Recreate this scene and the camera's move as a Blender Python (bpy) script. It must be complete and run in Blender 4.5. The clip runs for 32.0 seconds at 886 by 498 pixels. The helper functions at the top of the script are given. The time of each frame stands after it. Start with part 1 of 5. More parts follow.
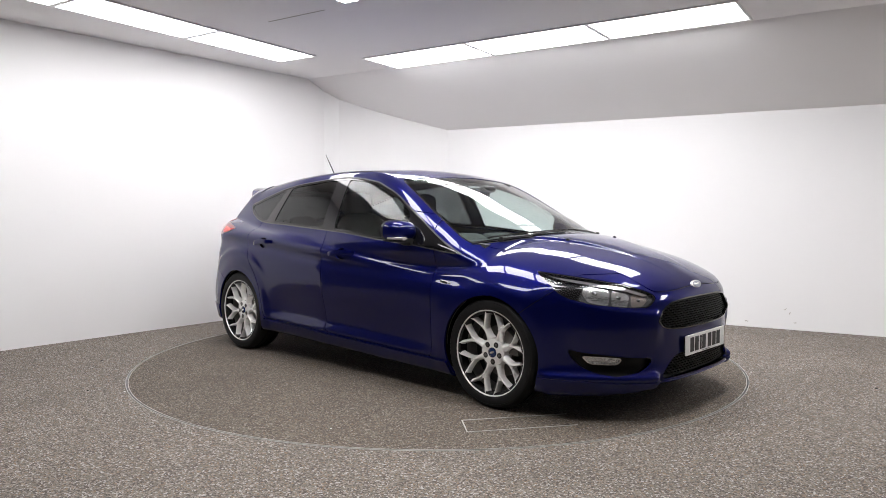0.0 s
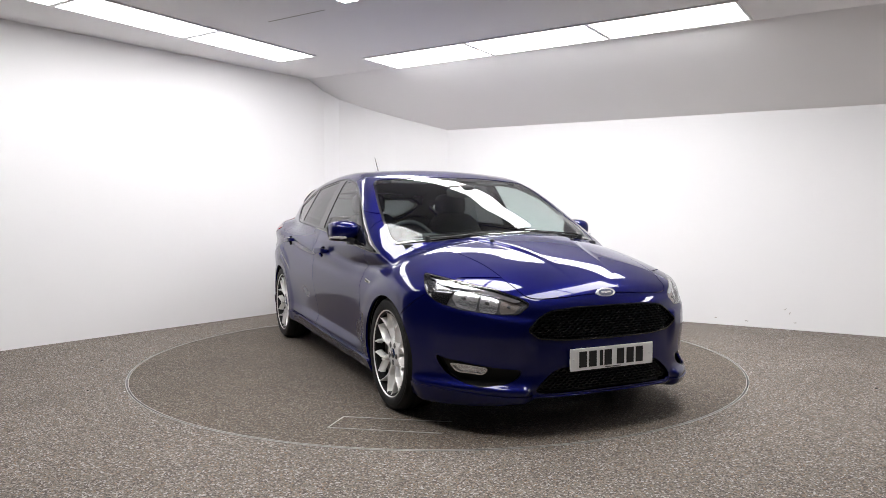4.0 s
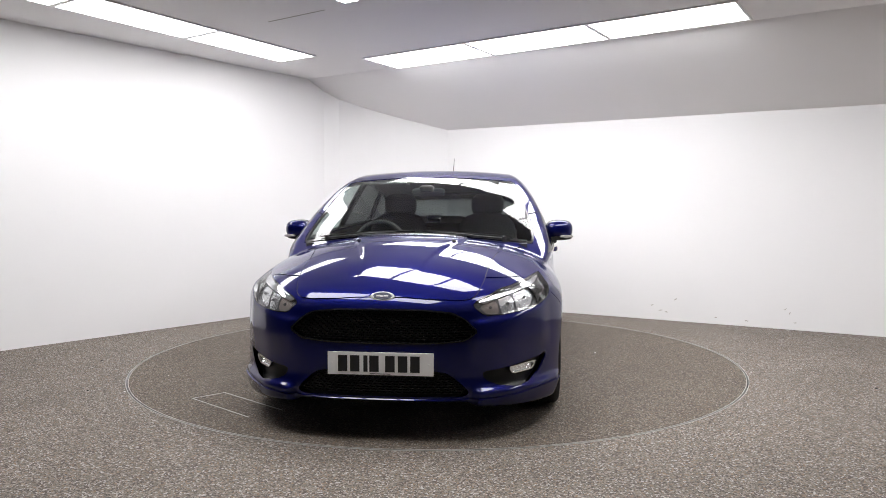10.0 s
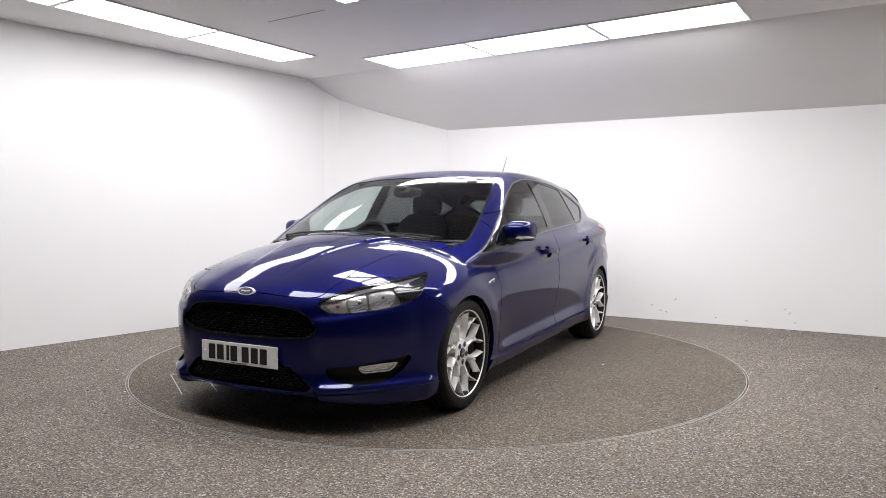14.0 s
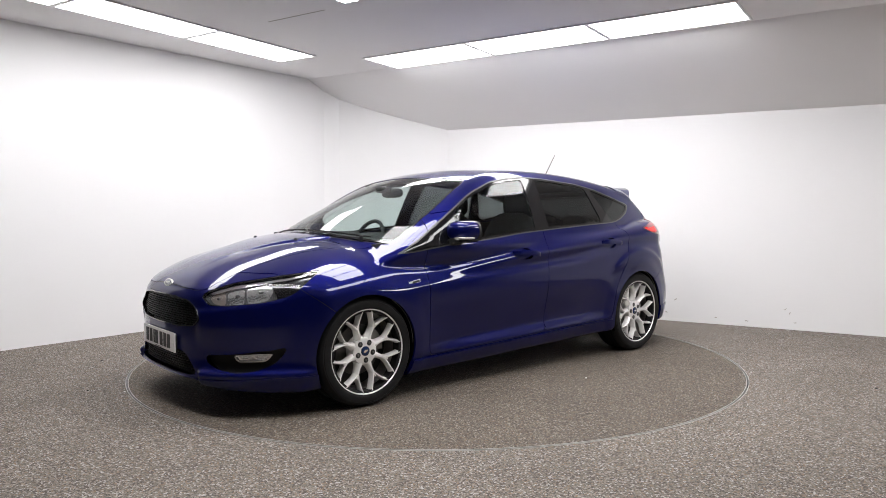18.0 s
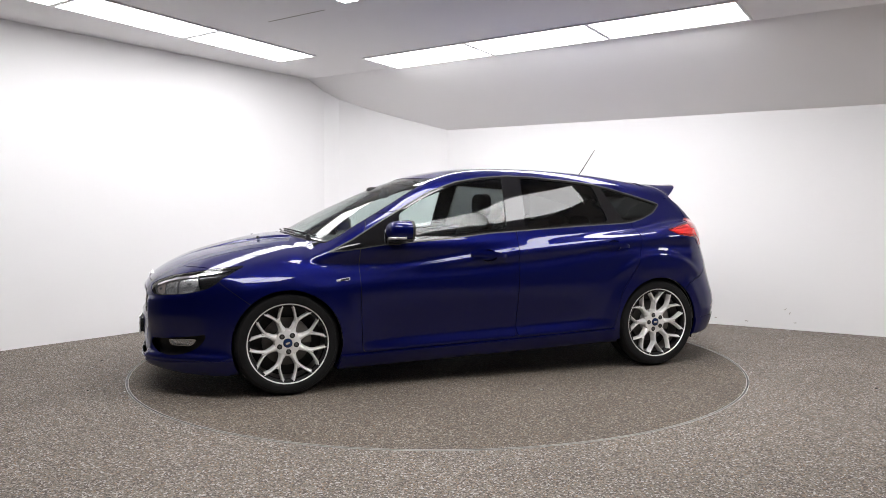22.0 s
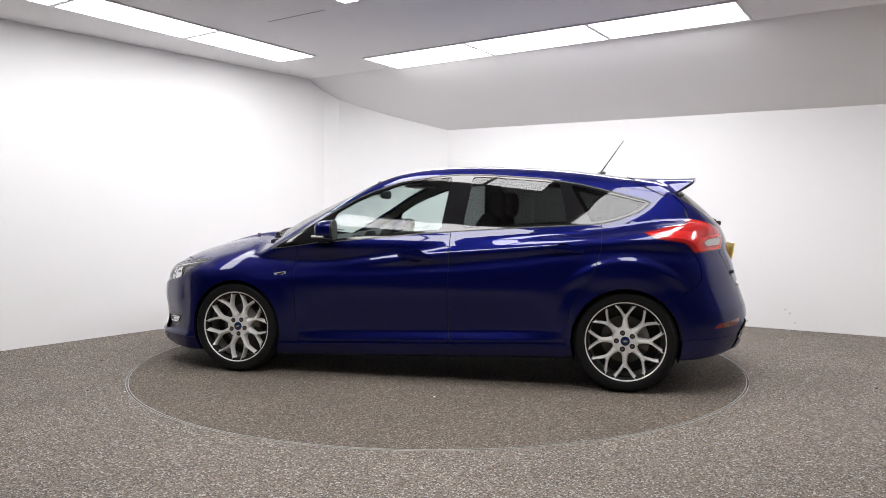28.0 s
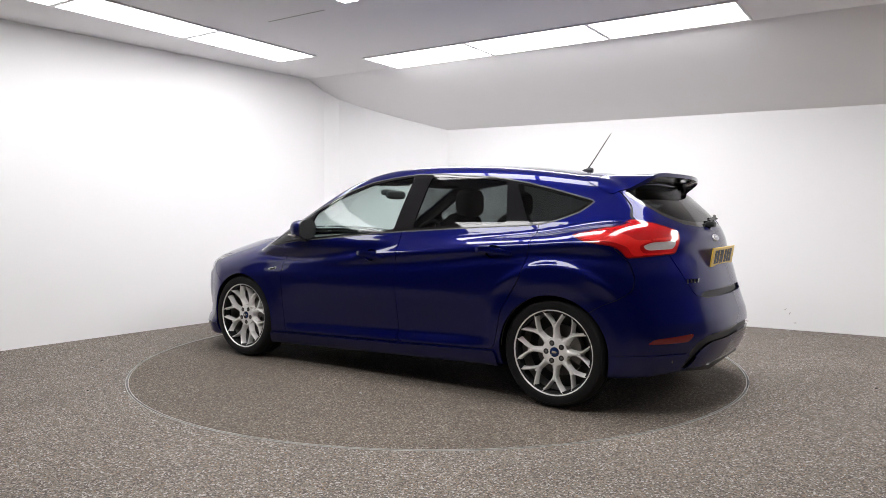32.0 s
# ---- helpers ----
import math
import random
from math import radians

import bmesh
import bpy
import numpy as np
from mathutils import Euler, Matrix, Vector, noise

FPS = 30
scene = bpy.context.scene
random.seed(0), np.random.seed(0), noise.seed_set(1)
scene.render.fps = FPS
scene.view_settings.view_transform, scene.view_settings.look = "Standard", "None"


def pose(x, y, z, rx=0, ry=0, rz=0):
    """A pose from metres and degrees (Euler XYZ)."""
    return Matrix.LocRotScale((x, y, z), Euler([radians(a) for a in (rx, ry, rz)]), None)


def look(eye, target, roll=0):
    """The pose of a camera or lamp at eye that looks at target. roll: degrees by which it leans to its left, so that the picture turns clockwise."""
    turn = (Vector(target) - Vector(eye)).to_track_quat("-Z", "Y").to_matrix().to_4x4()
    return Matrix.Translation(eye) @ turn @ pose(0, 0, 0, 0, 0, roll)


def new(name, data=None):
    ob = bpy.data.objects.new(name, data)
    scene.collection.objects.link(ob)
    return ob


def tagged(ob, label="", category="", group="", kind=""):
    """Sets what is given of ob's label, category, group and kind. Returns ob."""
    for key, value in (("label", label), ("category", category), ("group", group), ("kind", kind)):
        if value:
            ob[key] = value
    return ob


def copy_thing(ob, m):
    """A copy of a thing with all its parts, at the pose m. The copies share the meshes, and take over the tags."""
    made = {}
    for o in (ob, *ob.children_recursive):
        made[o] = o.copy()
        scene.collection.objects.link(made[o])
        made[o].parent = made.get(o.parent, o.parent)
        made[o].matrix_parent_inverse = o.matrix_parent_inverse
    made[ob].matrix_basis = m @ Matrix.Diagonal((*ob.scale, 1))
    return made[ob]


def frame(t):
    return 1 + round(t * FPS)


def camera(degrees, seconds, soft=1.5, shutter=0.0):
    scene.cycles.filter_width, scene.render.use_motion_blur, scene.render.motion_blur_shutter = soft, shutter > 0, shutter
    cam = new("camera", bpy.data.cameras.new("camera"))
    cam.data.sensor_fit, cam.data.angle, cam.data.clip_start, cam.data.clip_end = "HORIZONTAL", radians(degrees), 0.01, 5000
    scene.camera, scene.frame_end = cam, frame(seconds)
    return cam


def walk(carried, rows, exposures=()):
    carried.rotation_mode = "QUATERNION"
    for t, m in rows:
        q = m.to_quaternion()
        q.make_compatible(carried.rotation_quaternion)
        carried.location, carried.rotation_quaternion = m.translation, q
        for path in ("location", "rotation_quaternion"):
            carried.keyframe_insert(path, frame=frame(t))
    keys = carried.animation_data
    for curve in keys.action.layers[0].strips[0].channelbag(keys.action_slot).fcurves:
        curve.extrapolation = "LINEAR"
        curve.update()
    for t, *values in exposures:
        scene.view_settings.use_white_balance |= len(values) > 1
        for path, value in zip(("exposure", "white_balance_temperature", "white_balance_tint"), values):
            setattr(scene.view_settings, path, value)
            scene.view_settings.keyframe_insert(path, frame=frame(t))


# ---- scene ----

from collections import defaultdict

# ------------------------------------------------------------------ camera
cam = camera(63.9, 32.0, soft=0.8)
EYE = (0.0, -5.511, 1.108)
AIM = (EYE[0] + 5 * math.sin(0.0067), EYE[1] + 5 * math.cos(0.0067), EYE[2] - 5 * math.tan(0.0491))
walk(cam, [(0.0, look(EYE, AIM)), (32.0, look(EYE, AIM))])

# the turntable's turn in degrees: heading of the car's nose
HEAD0, RATE = -43.59, -5.354
CAR_X, CAR_Y = -0.071, -0.016          # car's middle on the turntable

# ------------------------------------------------------------------ world and light
world = bpy.data.worlds.new("world")
scene.world = world
world.use_nodes = True
world.node_tree.nodes["Background"].inputs[0].default_value = (0.8, 0.85, 1.0, 1)
world.node_tree.nodes["Background"].inputs[1].default_value = 0.02
scene.view_settings.exposure = 0.02
PANEL_GLOW = {"left": 9.6, "right": 15.0, "middle": 15.5, "near": 14.5, "far": 12.5, "outer": 18.0}     # glow of the rows of ceiling panels; outer is an added, unseen fill row


# ------------------------------------------------------------------ materials
def material(name):
    m = bpy.data.materials.new(name)
    m.use_nodes = True
    nt = m.node_tree
    return m, nt, nt.nodes["Principled BSDF"]


def plain(name, colour, rough=0.5, metal=0.0, coat=0.0, spec=0.5, vary=0.06, scale=40.0, bump=0.0, bump_scale=300.0, coat_rough=0.03):
    """A surface with fine and coarse variation of tone and a little relief."""
    m, nt, p = material(name)
    p.inputs["Roughness"].default_value = rough
    p.inputs["Metallic"].default_value = metal
    p.inputs["Coat Weight"].default_value = coat
    p.inputs["Coat Roughness"].default_value = coat_rough
    p.inputs["Specular IOR Level"].default_value = spec
    tc = nt.nodes.new("ShaderNodeTexCoord")
    n1 = nt.nodes.new("ShaderNodeTexNoise")
    n1.inputs["Scale"].default_value = scale
    n1.inputs["Detail"].default_value = 4
    ramp = nt.nodes.new("ShaderNodeMapRange")
    ramp.inputs["To Min"].default_value = 1 - vary
    ramp.inputs["To Max"].default_value = 1 + vary
    mul = nt.nodes.new("ShaderNodeVectorMath")
    mul.operation = "SCALE"
    mul.inputs[0].default_value = colour
    nt.links.new(tc.outputs["Object"], n1.inputs["Vector"])
    nt.links.new(n1.outputs["Fac"], ramp.inputs["Value"])
    nt.links.new(ramp.outputs["Result"], mul.inputs["Scale"])
    nt.links.new(mul.outputs["Vector"], p.inputs["Base Color"])
    if bump:
        n2 = nt.nodes.new("ShaderNodeTexNoise")
        n2.inputs["Scale"].default_value = bump_scale
        b = nt.nodes.new("ShaderNodeBump")
        b.inputs["Strength"].default_value = bump
        b.inputs["Distance"].default_value = 0.002
        nt.links.new(tc.outputs["Object"], n2.inputs["Vector"])
        nt.links.new(n2.outputs["Fac"], b.inputs["Height"])
        nt.links.new(b.outputs["Normal"], p.inputs["Normal"])
    return m


def glowing(name, colour, strength):
    m, nt, p = material(name)
    p.inputs["Base Color"].default_value = (0.8, 0.8, 0.8, 1)
    p.inputs["Emission Color"].default_value = (*colour, 1)
    p.inputs["Emission Strength"].default_value = strength
    return m


def glass(name, tint, rough=0.0):
    """Thin glass: clear straight through, mirror by Fresnel."""
    m, nt, p = material(name)
    nt.nodes.remove(p)
    out = nt.nodes["Material Output"]
    tr = nt.nodes.new("ShaderNodeBsdfTransparent")
    tr.inputs[0].default_value = (*tint, 1)
    gl = nt.nodes.new("ShaderNodeBsdfGlossy")
    gl.inputs["Roughness"].default_value = rough
    lw = nt.nodes.new("ShaderNodeLayerWeight")
    lw.inputs["Blend"].default_value = 0.5
    pw = nt.nodes.new("ShaderNodeMath")
    pw.operation = "POWER"
    pw.inputs[1].default_value = 5.0
    fr = nt.nodes.new("ShaderNodeMapRange")
    fr.inputs["To Min"].default_value, fr.inputs["To Max"].default_value = 0.04, 1.0
    nt.links.new(lw.outputs["Facing"], pw.inputs[0])
    nt.links.new(pw.outputs[0], fr.inputs["Value"])
    mix = nt.nodes.new("ShaderNodeMixShader")
    nt.links.new(fr.outputs[0], mix.inputs[0])
    nt.links.new(tr.outputs[0], mix.inputs[1])
    nt.links.new(gl.outputs[0], mix.inputs[2])
    nt.links.new(mix.outputs[0], out.inputs[0])
    return m


def carpet(name, low=0.60, high=0.96, tint=(1.0, 1.0, 1.0)):
    """Grey-brown flecked resin floor."""
    m, nt, p = material(name)
    p.inputs["Roughness"].default_value = 0.85
    tc = nt.nodes.new("ShaderNodeTexCoord")
    v = nt.nodes.new("ShaderNodeTexVoronoi")
    v.inputs["Scale"].default_value = 150
    ramp = nt.nodes.new("ShaderNodeValToRGB")
    ramp.color_ramp.interpolation = "CONSTANT"
    els = ramp.color_ramp.elements
    els[0].color = (0.085, 0.070, 0.056, 1)
    els[1].position, els[1].color = 0.26, (0.19, 0.158, 0.127, 1)
    for pos, col in ((0.5, (0.285, 0.25, 0.215, 1)), (0.68, (0.165, 0.146, 0.128, 1)), (0.84, (0.47, 0.45, 0.43, 1)), (0.93, (0.25, 0.17, 0.11, 1))):
        e = els.new(pos)
        e.color = col
    for e in els:
        e.color = [c * k for c, k in zip(e.color, (*tint, 1.0))]
    sep = nt.nodes.new("ShaderNodeSeparateColor")
    n = nt.nodes.new("ShaderNodeTexNoise")
    n.inputs["Scale"].default_value = 1.3
    n.inputs["Detail"].default_value = 5
    mr = nt.nodes.new("ShaderNodeMapRange")
    mr.inputs["To Min"].default_value, mr.inputs["To Max"].default_value = low, high
    mul = nt.nodes.new("ShaderNodeVectorMath")
    mul.operation = "SCALE"
    bump = nt.nodes.new("ShaderNodeBump")
    bump.inputs["Strength"].default_value, bump.inputs["Distance"].default_value = 0.5, 0.003
    nt.links.new(tc.outputs["Object"], v.inputs["Vector"])
    nt.links.new(tc.outputs["Object"], n.inputs["Vector"])
    nt.links.new(v.outputs["Color"], sep.inputs[0])
    nt.links.new(sep.outputs[0], ramp.inputs[0])
    nt.links.new(n.outputs["Fac"], mr.inputs["Value"])
    nt.links.new(ramp.outputs[0], mul.inputs[0])
    nt.links.new(mr.outputs[0], mul.inputs["Scale"])
    nt.links.new(mul.outputs[0], p.inputs["Base Color"])
    nt.links.new(v.outputs["Distance"], bump.inputs["Height"])
    nt.links.new(bump.outputs[0], p.inputs["Normal"])
    return m


WALL = plain("white wall paint", (0.86, 0.855, 0.86), 0.75, vary=0.02, scale=1.5, bump=0.15, bump_scale=220)
CEIL = plain("ceiling paint", (0.90, 0.89, 0.895), 0.85, vary=0.02, scale=1.2, bump=0.1)
DARKWALL = plain("grey wall paint", (0.07, 0.07, 0.074), 0.8, vary=0.03, scale=1.5)
GREYWALL = plain("mid-grey wall paint", (0.16, 0.16, 0.163), 0.8, vary=0.03, scale=1.5)
FLOOR = carpet("flecked resin floor")
# deck: browner than the floor, its tone also lowered for the car's shade
DECK = carpet("shade-toned flecked deck", 0.40, 0.66, (1.03, 0.985, 0.92))
PAINT = plain("deep blue metallic paint", (0.0026, 0.0046, 0.074), 0.40, metal=0.60, coat=1.0, spec=0.05, vary=0.10, scale=1400, coat_rough=0.0)
PAINT.node_tree.nodes["Principled BSDF"].inputs["Coat IOR"].default_value = 1.47
PAINT.node_tree.nodes["Principled BSDF"].inputs["Specular Tint"].default_value = (0.03, 0.04, 0.45, 1)
BLACK = plain("black plastic", (0.012, 0.012, 0.013), 0.45, vary=0.15, scale=60, bump=0.2)
GLOSSBLACK = plain("gloss black", (0.008, 0.008, 0.009), 0.12, coat=0.5, vary=0.1)
LINER = plain("arch liner felt", (0.006, 0.006, 0.006), 0.95, spec=0.08, vary=0.2)
RUBBER = plain("tyre rubber", (0.008, 0.008, 0.0085), 0.6, spec=0.25, vary=0.2, scale=60, bump=0.3)
ALLOY = plain("silver alloy", (0.93, 0.92, 0.905), 0.26, metal=0.30, vary=0.04, coat=0.4)
CHROME = plain("chrome", (0.85, 0.85, 0.86), 0.08, metal=1.0, vary=0.02)
PANEL = {row: glowing("light panel", (1.0, 0.985, 0.995), glow) for row, glow in PANEL_GLOW.items()}
CLEAR = glass("clear glass", (0.74, 0.82, 0.80))
TINTED = glass("privacy glass", (0.13, 0.14, 0.14))
SATIN = plain("satin grey trim", (0.05, 0.05, 0.052), 0.36, metal=0.2, vary=0.08)
WORNMETAL = plain("worn aluminium", (0.42, 0.41, 0.39), 0.5, metal=0.3, vary=0.5, scale=3)
FRAMEGREY = plain("white panel frame", (0.84, 0.84, 0.84), 0.5, vary=0.04)
SCUFF = plain("scuff grey", (0.46, 0.43, 0.39), 0.8, vary=0.3, scale=80)
GRILLEBLACK = plain("grille black", (0.006, 0.006, 0.0065), 0.3, spec=0.25)
TRIM = plain("gloss black trim", (0.005, 0.005, 0.006), 0.05, vary=0.1, spec=0.5)
LENS = glass("lamp lens", (0.95, 0.96, 0.97))
LINING = plain("cabin lining", (0.10, 0.10, 0.10), 0.85, vary=0.1)
CABIN = plain("dashboard plastic", (0.022, 0.022, 0.023), 0.6, vary=0.15, bump=0.3)
FABRIC = plain("seat cloth", (0.028, 0.028, 0.030), 0.95, vary=0.2, scale=200, bump=0.4)
FACETS = plain("lamp reflector", (0.95, 0.95, 0.96), 0.05, metal=0.8, vary=0.05, bump=1.0, bump_scale=90)
DARKBEZEL = plain("lamp bezel", (0.16, 0.16, 0.165), 0.2, metal=0.4, vary=0.1)
AMBERCHROME = plain("amber reflector", (0.62, 0.54, 0.50), 0.2, metal=0.6, vary=0.05, bump=0.5, bump_scale=80)
REDLENS = plain("red lens", (0.40, 0.004, 0.006), 0.12, coat=1.0, vary=0.45, scale=9, coat_rough=0.0)
REDGUIDE = plain("bright red light guide", (0.62, 0.012, 0.010), 0.2, coat=1.0, vary=0.15, scale=40)
REDEDGE = plain("dark red lens edge", (0.16, 0.004, 0.006), 0.15, coat=1.0, vary=0.1)
CLEARLENS = plain("frosted lens", (0.40, 0.37, 0.37), 0.15, coat=1.0, vary=0.12, scale=60)
BADGEGREY = plain("badge centre", (0.22, 0.24, 0.32), 0.25, metal=0.5, coat=1.0, vary=0.05)
BADGEBLUE = plain("badge blue", (0.01, 0.025, 0.09), 0.2, coat=1.0, vary=0.05)
PLATEWHITE = plain("white plate", (0.93, 0.93, 0.92), 0.4, coat=0.3, vary=0.02)
PLATEYELLOW = plain("yellow plate", (0.80, 0.52, 0.05), 0.4, coat=0.3, vary=0.02)
MIRROR = plain("mirror silver", (0.9, 0.9, 0.9), 0.01, metal=1.0, vary=0.01)
# disc and barrel tones lowered for the shade inside the wheel
DISC = plain("brake steel", (0.12, 0.115, 0.11), 0.45, metal=0.6, vary=0.2, scale=30)
BARREL = plain("shade-grey barrel", (0.20, 0.19, 0.18), 0.5, metal=0.4, vary=0.2)
CALIPER = plain("caliper iron", (0.16, 0.15, 0.14), 0.6, vary=0.2)


# ------------------------------------------------------------------ mesh helpers
def link(name, verts, faces, mat, parent=None, label="", smooth=False, normals=None):
    me = bpy.data.meshes.new(name)
    me.from_pydata([tuple(v) for v in verts], [], [tuple(f) for f in faces])
    me.materials.append(mat)
    if smooth:
        me.polygons.foreach_set("use_smooth", [True] * len(me.polygons))
    if normals is not None:
        me.normals_split_custom_set_from_vertices([tuple(n) for n in normals])
    me.update()
    ob = new(name, me)
    ob.parent = parent
    if label:
        ob["label"] = label
    return ob


def part(name, bm, mat, parent=None, label="", smooth=False):
    me = bpy.data.meshes.new(name)
    bm.normal_update()
    bm.to_mesh(me)
    bm.free()
    me.materials.append(mat)
    if smooth:
        me.polygons.foreach_set("use_smooth", [True] * len(me.polygons))
        me.set_sharp_from_angle(angle=radians(38))
    ob = new(name, me)
    ob.parent = parent
    if label:
        ob["label"] = label
    return ob


def prism(points, low, high, bevel=0.0):
    """A bmesh: the polygon of (x, y) between two heights."""
    bm = bmesh.new()
    a = [bm.verts.new((x, y, low)) for x, y in points]
    b = [bm.verts.new((x, y, high)) for x, y in points]
    bm.faces.new(a[::-1]), bm.faces.new(b)
    for i in range(len(a)):
        j = (i + 1) % len(a)
        bm.faces.new((a[i], a[j], b[j], b[i]))
    bmesh.ops.recalc_face_normals(bm, faces=bm.faces)
    if bevel:
        bmesh.ops.bevel(bm, geom=bm.edges[:], offset=bevel, segments=2, affect="EDGES", profile=0.6)
    return bm


def box(x0, x1, y0, y1, z0, z1, bevel=0.0):
    return prism([(x0, y0), (x1, y0), (x1, y1), (x0, y1)], z0, z1, bevel)


def lathe(profile, n=48, axis="y", closed=False):
    """A bmesh turned round an axis from (radius, along) pairs."""
    bm = bmesh.new()
    rings = []
    for r, h in profile:
        ring = []
        for i in range(n):
            a = 2 * math.pi * i / n
            c, s = r * math.cos(a), r * math.sin(a)
            ring.append(bm.verts.new({"y": (c, h, s), "z": (c, s, h), "x": (h, c, s)}[axis]))
        rings.append(ring)
    if closed:
        rings.append(rings[0])
    for p, q in zip(rings, rings[1:]):
        for i in range(n):
            j = (i + 1) % n
            bm.faces.new((p[i], p[j], q[j], q[i]))
    if not closed:
        for ring in (rings[0], rings[-1]):
            if profile[rings.index(ring)][0] > 1e-6:
                bm.faces.new(ring)
    bmesh.ops.recalc_face_normals(bm, faces=bm.faces)
    return bm


# ------------------------------------------------------------------ the room
# axes of the room: A along the right wall, B along the left wall
def room(a, b):
    return (0.834 * a + 0.552 * b, -0.552 * a + 0.834 * b)


CEILING = 2.67
P_LEFT_NEAR, P_CORNER = (-8.30, -5.80), (-1.47, 2.845)
P_MID = (0.113, 3.255)
P_RIGHT_NEAR = (8.60, -2.00)
P_BACK = (1.9, -10.6)


def wall(name, p, q, z1, mat, label):
    """A wall 0.15 m thick on the outer side of the line p-q."""
    p, q = Vector(p), Vector(q)
    d = (q - p).normalized()
    n = Vector((-d.y, d.x)) * 0.15
    return tagged(part(name, prism([tuple(p), tuple(q), tuple(q + n), tuple(p + n)], -0.1, z1), mat), label, "wall", kind="structure")


P_LEFT_END = (-3.83, -0.142)
wall("wall_left", P_LEFT_END, P_CORNER, 2.9, WALL, "smooth white painted studio wall meeting the floor")
# unseen dark wall in place of a dark opening past the white wall
wall("wall_left_near", P_LEFT_NEAR, P_LEFT_END, 2.9, DARKWALL, "unseen dark grey wall standing in for a dark opening")
bend = [P_CORNER, (-1.36, 3.00), (-1.195, 3.11), (-0.862, 3.185), (-0.522, 3.228), P_MID]
back = [(-1.60, 2.94), (-1.46, 3.12), (-1.25, 3.25), (-0.90, 3.335), (-0.53, 3.38), (0.19, 3.42)]
tagged(part("wall_middle", prism(bend + back[::-1], -0.1, 2.9), WALL), "short curved white wall under the sloping ceiling", "wall", kind="structure")
wall("wall_right", P_MID, P_RIGHT_NEAR, 2.9, WALL, "smooth white painted wall with small scuffs")
# unseen walls added to close the room, toned for the car's reflections
wall("wall_back_right", P_RIGHT_NEAR, P_BACK, 2.9, GREYWALL, "unseen mid-grey wall added to close the studio")
wall("wall_back_left", P_BACK, P_LEFT_NEAR, 2.9, DARKWALL, "unseen dark grey wall added to close the studio")

# floor: one sheet with a round opening for the turntable
TABLE_R = 2.222
bm = bmesh.new()
n = 192
inner = [bm.verts.new(((TABLE_R + 0.015) * math.cos(2 * math.pi * i / n), (TABLE_R + 0.015) * math.sin(2 * math.pi * i / n), 0)) for i in range(n)]
outer = [bm.verts.new((14 * math.cos(2 * math.pi * i / n), 14 * math.sin(2 * math.pi * i / n), 0)) for i in range(n)]
deep = [bm.verts.new((v.co.x, v.co.y, -0.05)) for v in inner]
for i in range(n):
    j = (i + 1) % n
    bm.faces.new((inner[i], outer[i], outer[j], inner[j]))
    bm.faces.new((deep[i], inner[i], inner[j], deep[j]))
bm.faces.new(deep)
bmesh.ops.recalc_face_normals(bm, faces=bm.faces)
tagged(part("floor", bm, FLOOR), "grey-brown flecked resin studio floor", "floor", kind="structure")

# ceiling: flat part and the part that slopes down to the right wall
bm = bmesh.new()
def fold(a):
    return 1.50 + 0.03 * (a + 2.8)
near_edge = [bm.verts.new((*room(-8, -11), CEILING)), bm.verts.new((*room(10, -11), CEILING))]
steps = [-8 + 1.5 * k for k in range(13)]
folds = [bm.verts.new((*room(a, fold(a)), CEILING)) for a in steps]
lows = [bm.verts.new((*room(a, fold(a) + 1.31), 2.107 - 0.0105 * (a + 1.7))) for a in steps]
bm.faces.new(near_edge + folds[::-1])
for k in range(12):
    bm.faces.new((folds[k], folds[k + 1], lows[k + 1], lows[k]))
top = bmesh.ops.extrude_face_region(bm, geom=bm.faces[:])
bmesh.ops.translate(bm, verts=[v for v in top["geom"] if isinstance(v, bmesh.types.BMVert)], vec=(0, 0, 0.12))
bmesh.ops.recalc_face_normals(bm, faces=bm.faces)
tagged(part("ceiling", bm, CEIL), "pale grey painted ceiling, flat and then sloping", "ceiling", kind="structure")


def light_panel(a0, a1, b0, b1, row):
    """A recessed-looking LED panel in a thin white frame under the ceiling."""
    ob = tagged(new("ceiling_light"), "bright white rectangular LED panel in the ceiling, real or added fill", "ceiling light", "LED panels in the ceiling")
    g = 0.020
    def rect(x0, x1, y0, y1):
        return [room(x0, y0), room(x1, y0), room(x1, y1), room(x0, y1)]
    part("diffuser", prism(rect(a0 + g, a1 - g, b0 + g, b1 - g), CEILING - 0.008, CEILING - 0.002), PANEL[row], ob)
    for r in (rect(a0, a1, b0, b0 + g), rect(a0, a1, b1 - g, b1), rect(a0, a0 + g, b0 + g, b1 - g), rect(a1 - g, a1, b0 + g, b1 - g)):
        part("frame_bar", prism(r, CEILING - 0.012, CEILING - 0.001), FRAMEGREY, ob)
    return ob


for i in range(3):
    light_panel(-1.56 + i * 1.175, -0.385 + i * 1.175, 0.985, 1.58, "right")
for i in range(3):
    light_panel(-2.37, -1.875, -0.51 - 1.17 * i, 0.66 - 1.17 * i, "left")
for i in range(3):
    light_panel(-0.487 + i * 0.597, 0.108 + i * 0.597, -1.115, -0.52, "middle")
for i in range(2):
    light_panel(1.97, 2.56, -0.50 - 1.18 * i, 0.675 - 1.18 * i, "far")
for i in range(2):
    light_panel(-0.67 + i * 1.175, 0.505 + i * 1.175, -2.83, -2.235, "near")
# two unseen panels added to brighten the right side, not real fittings
for i in range(2):
    light_panel(4.20 + i * 1.18, 5.375 + i * 1.18, 0.985, 1.58, "outer")

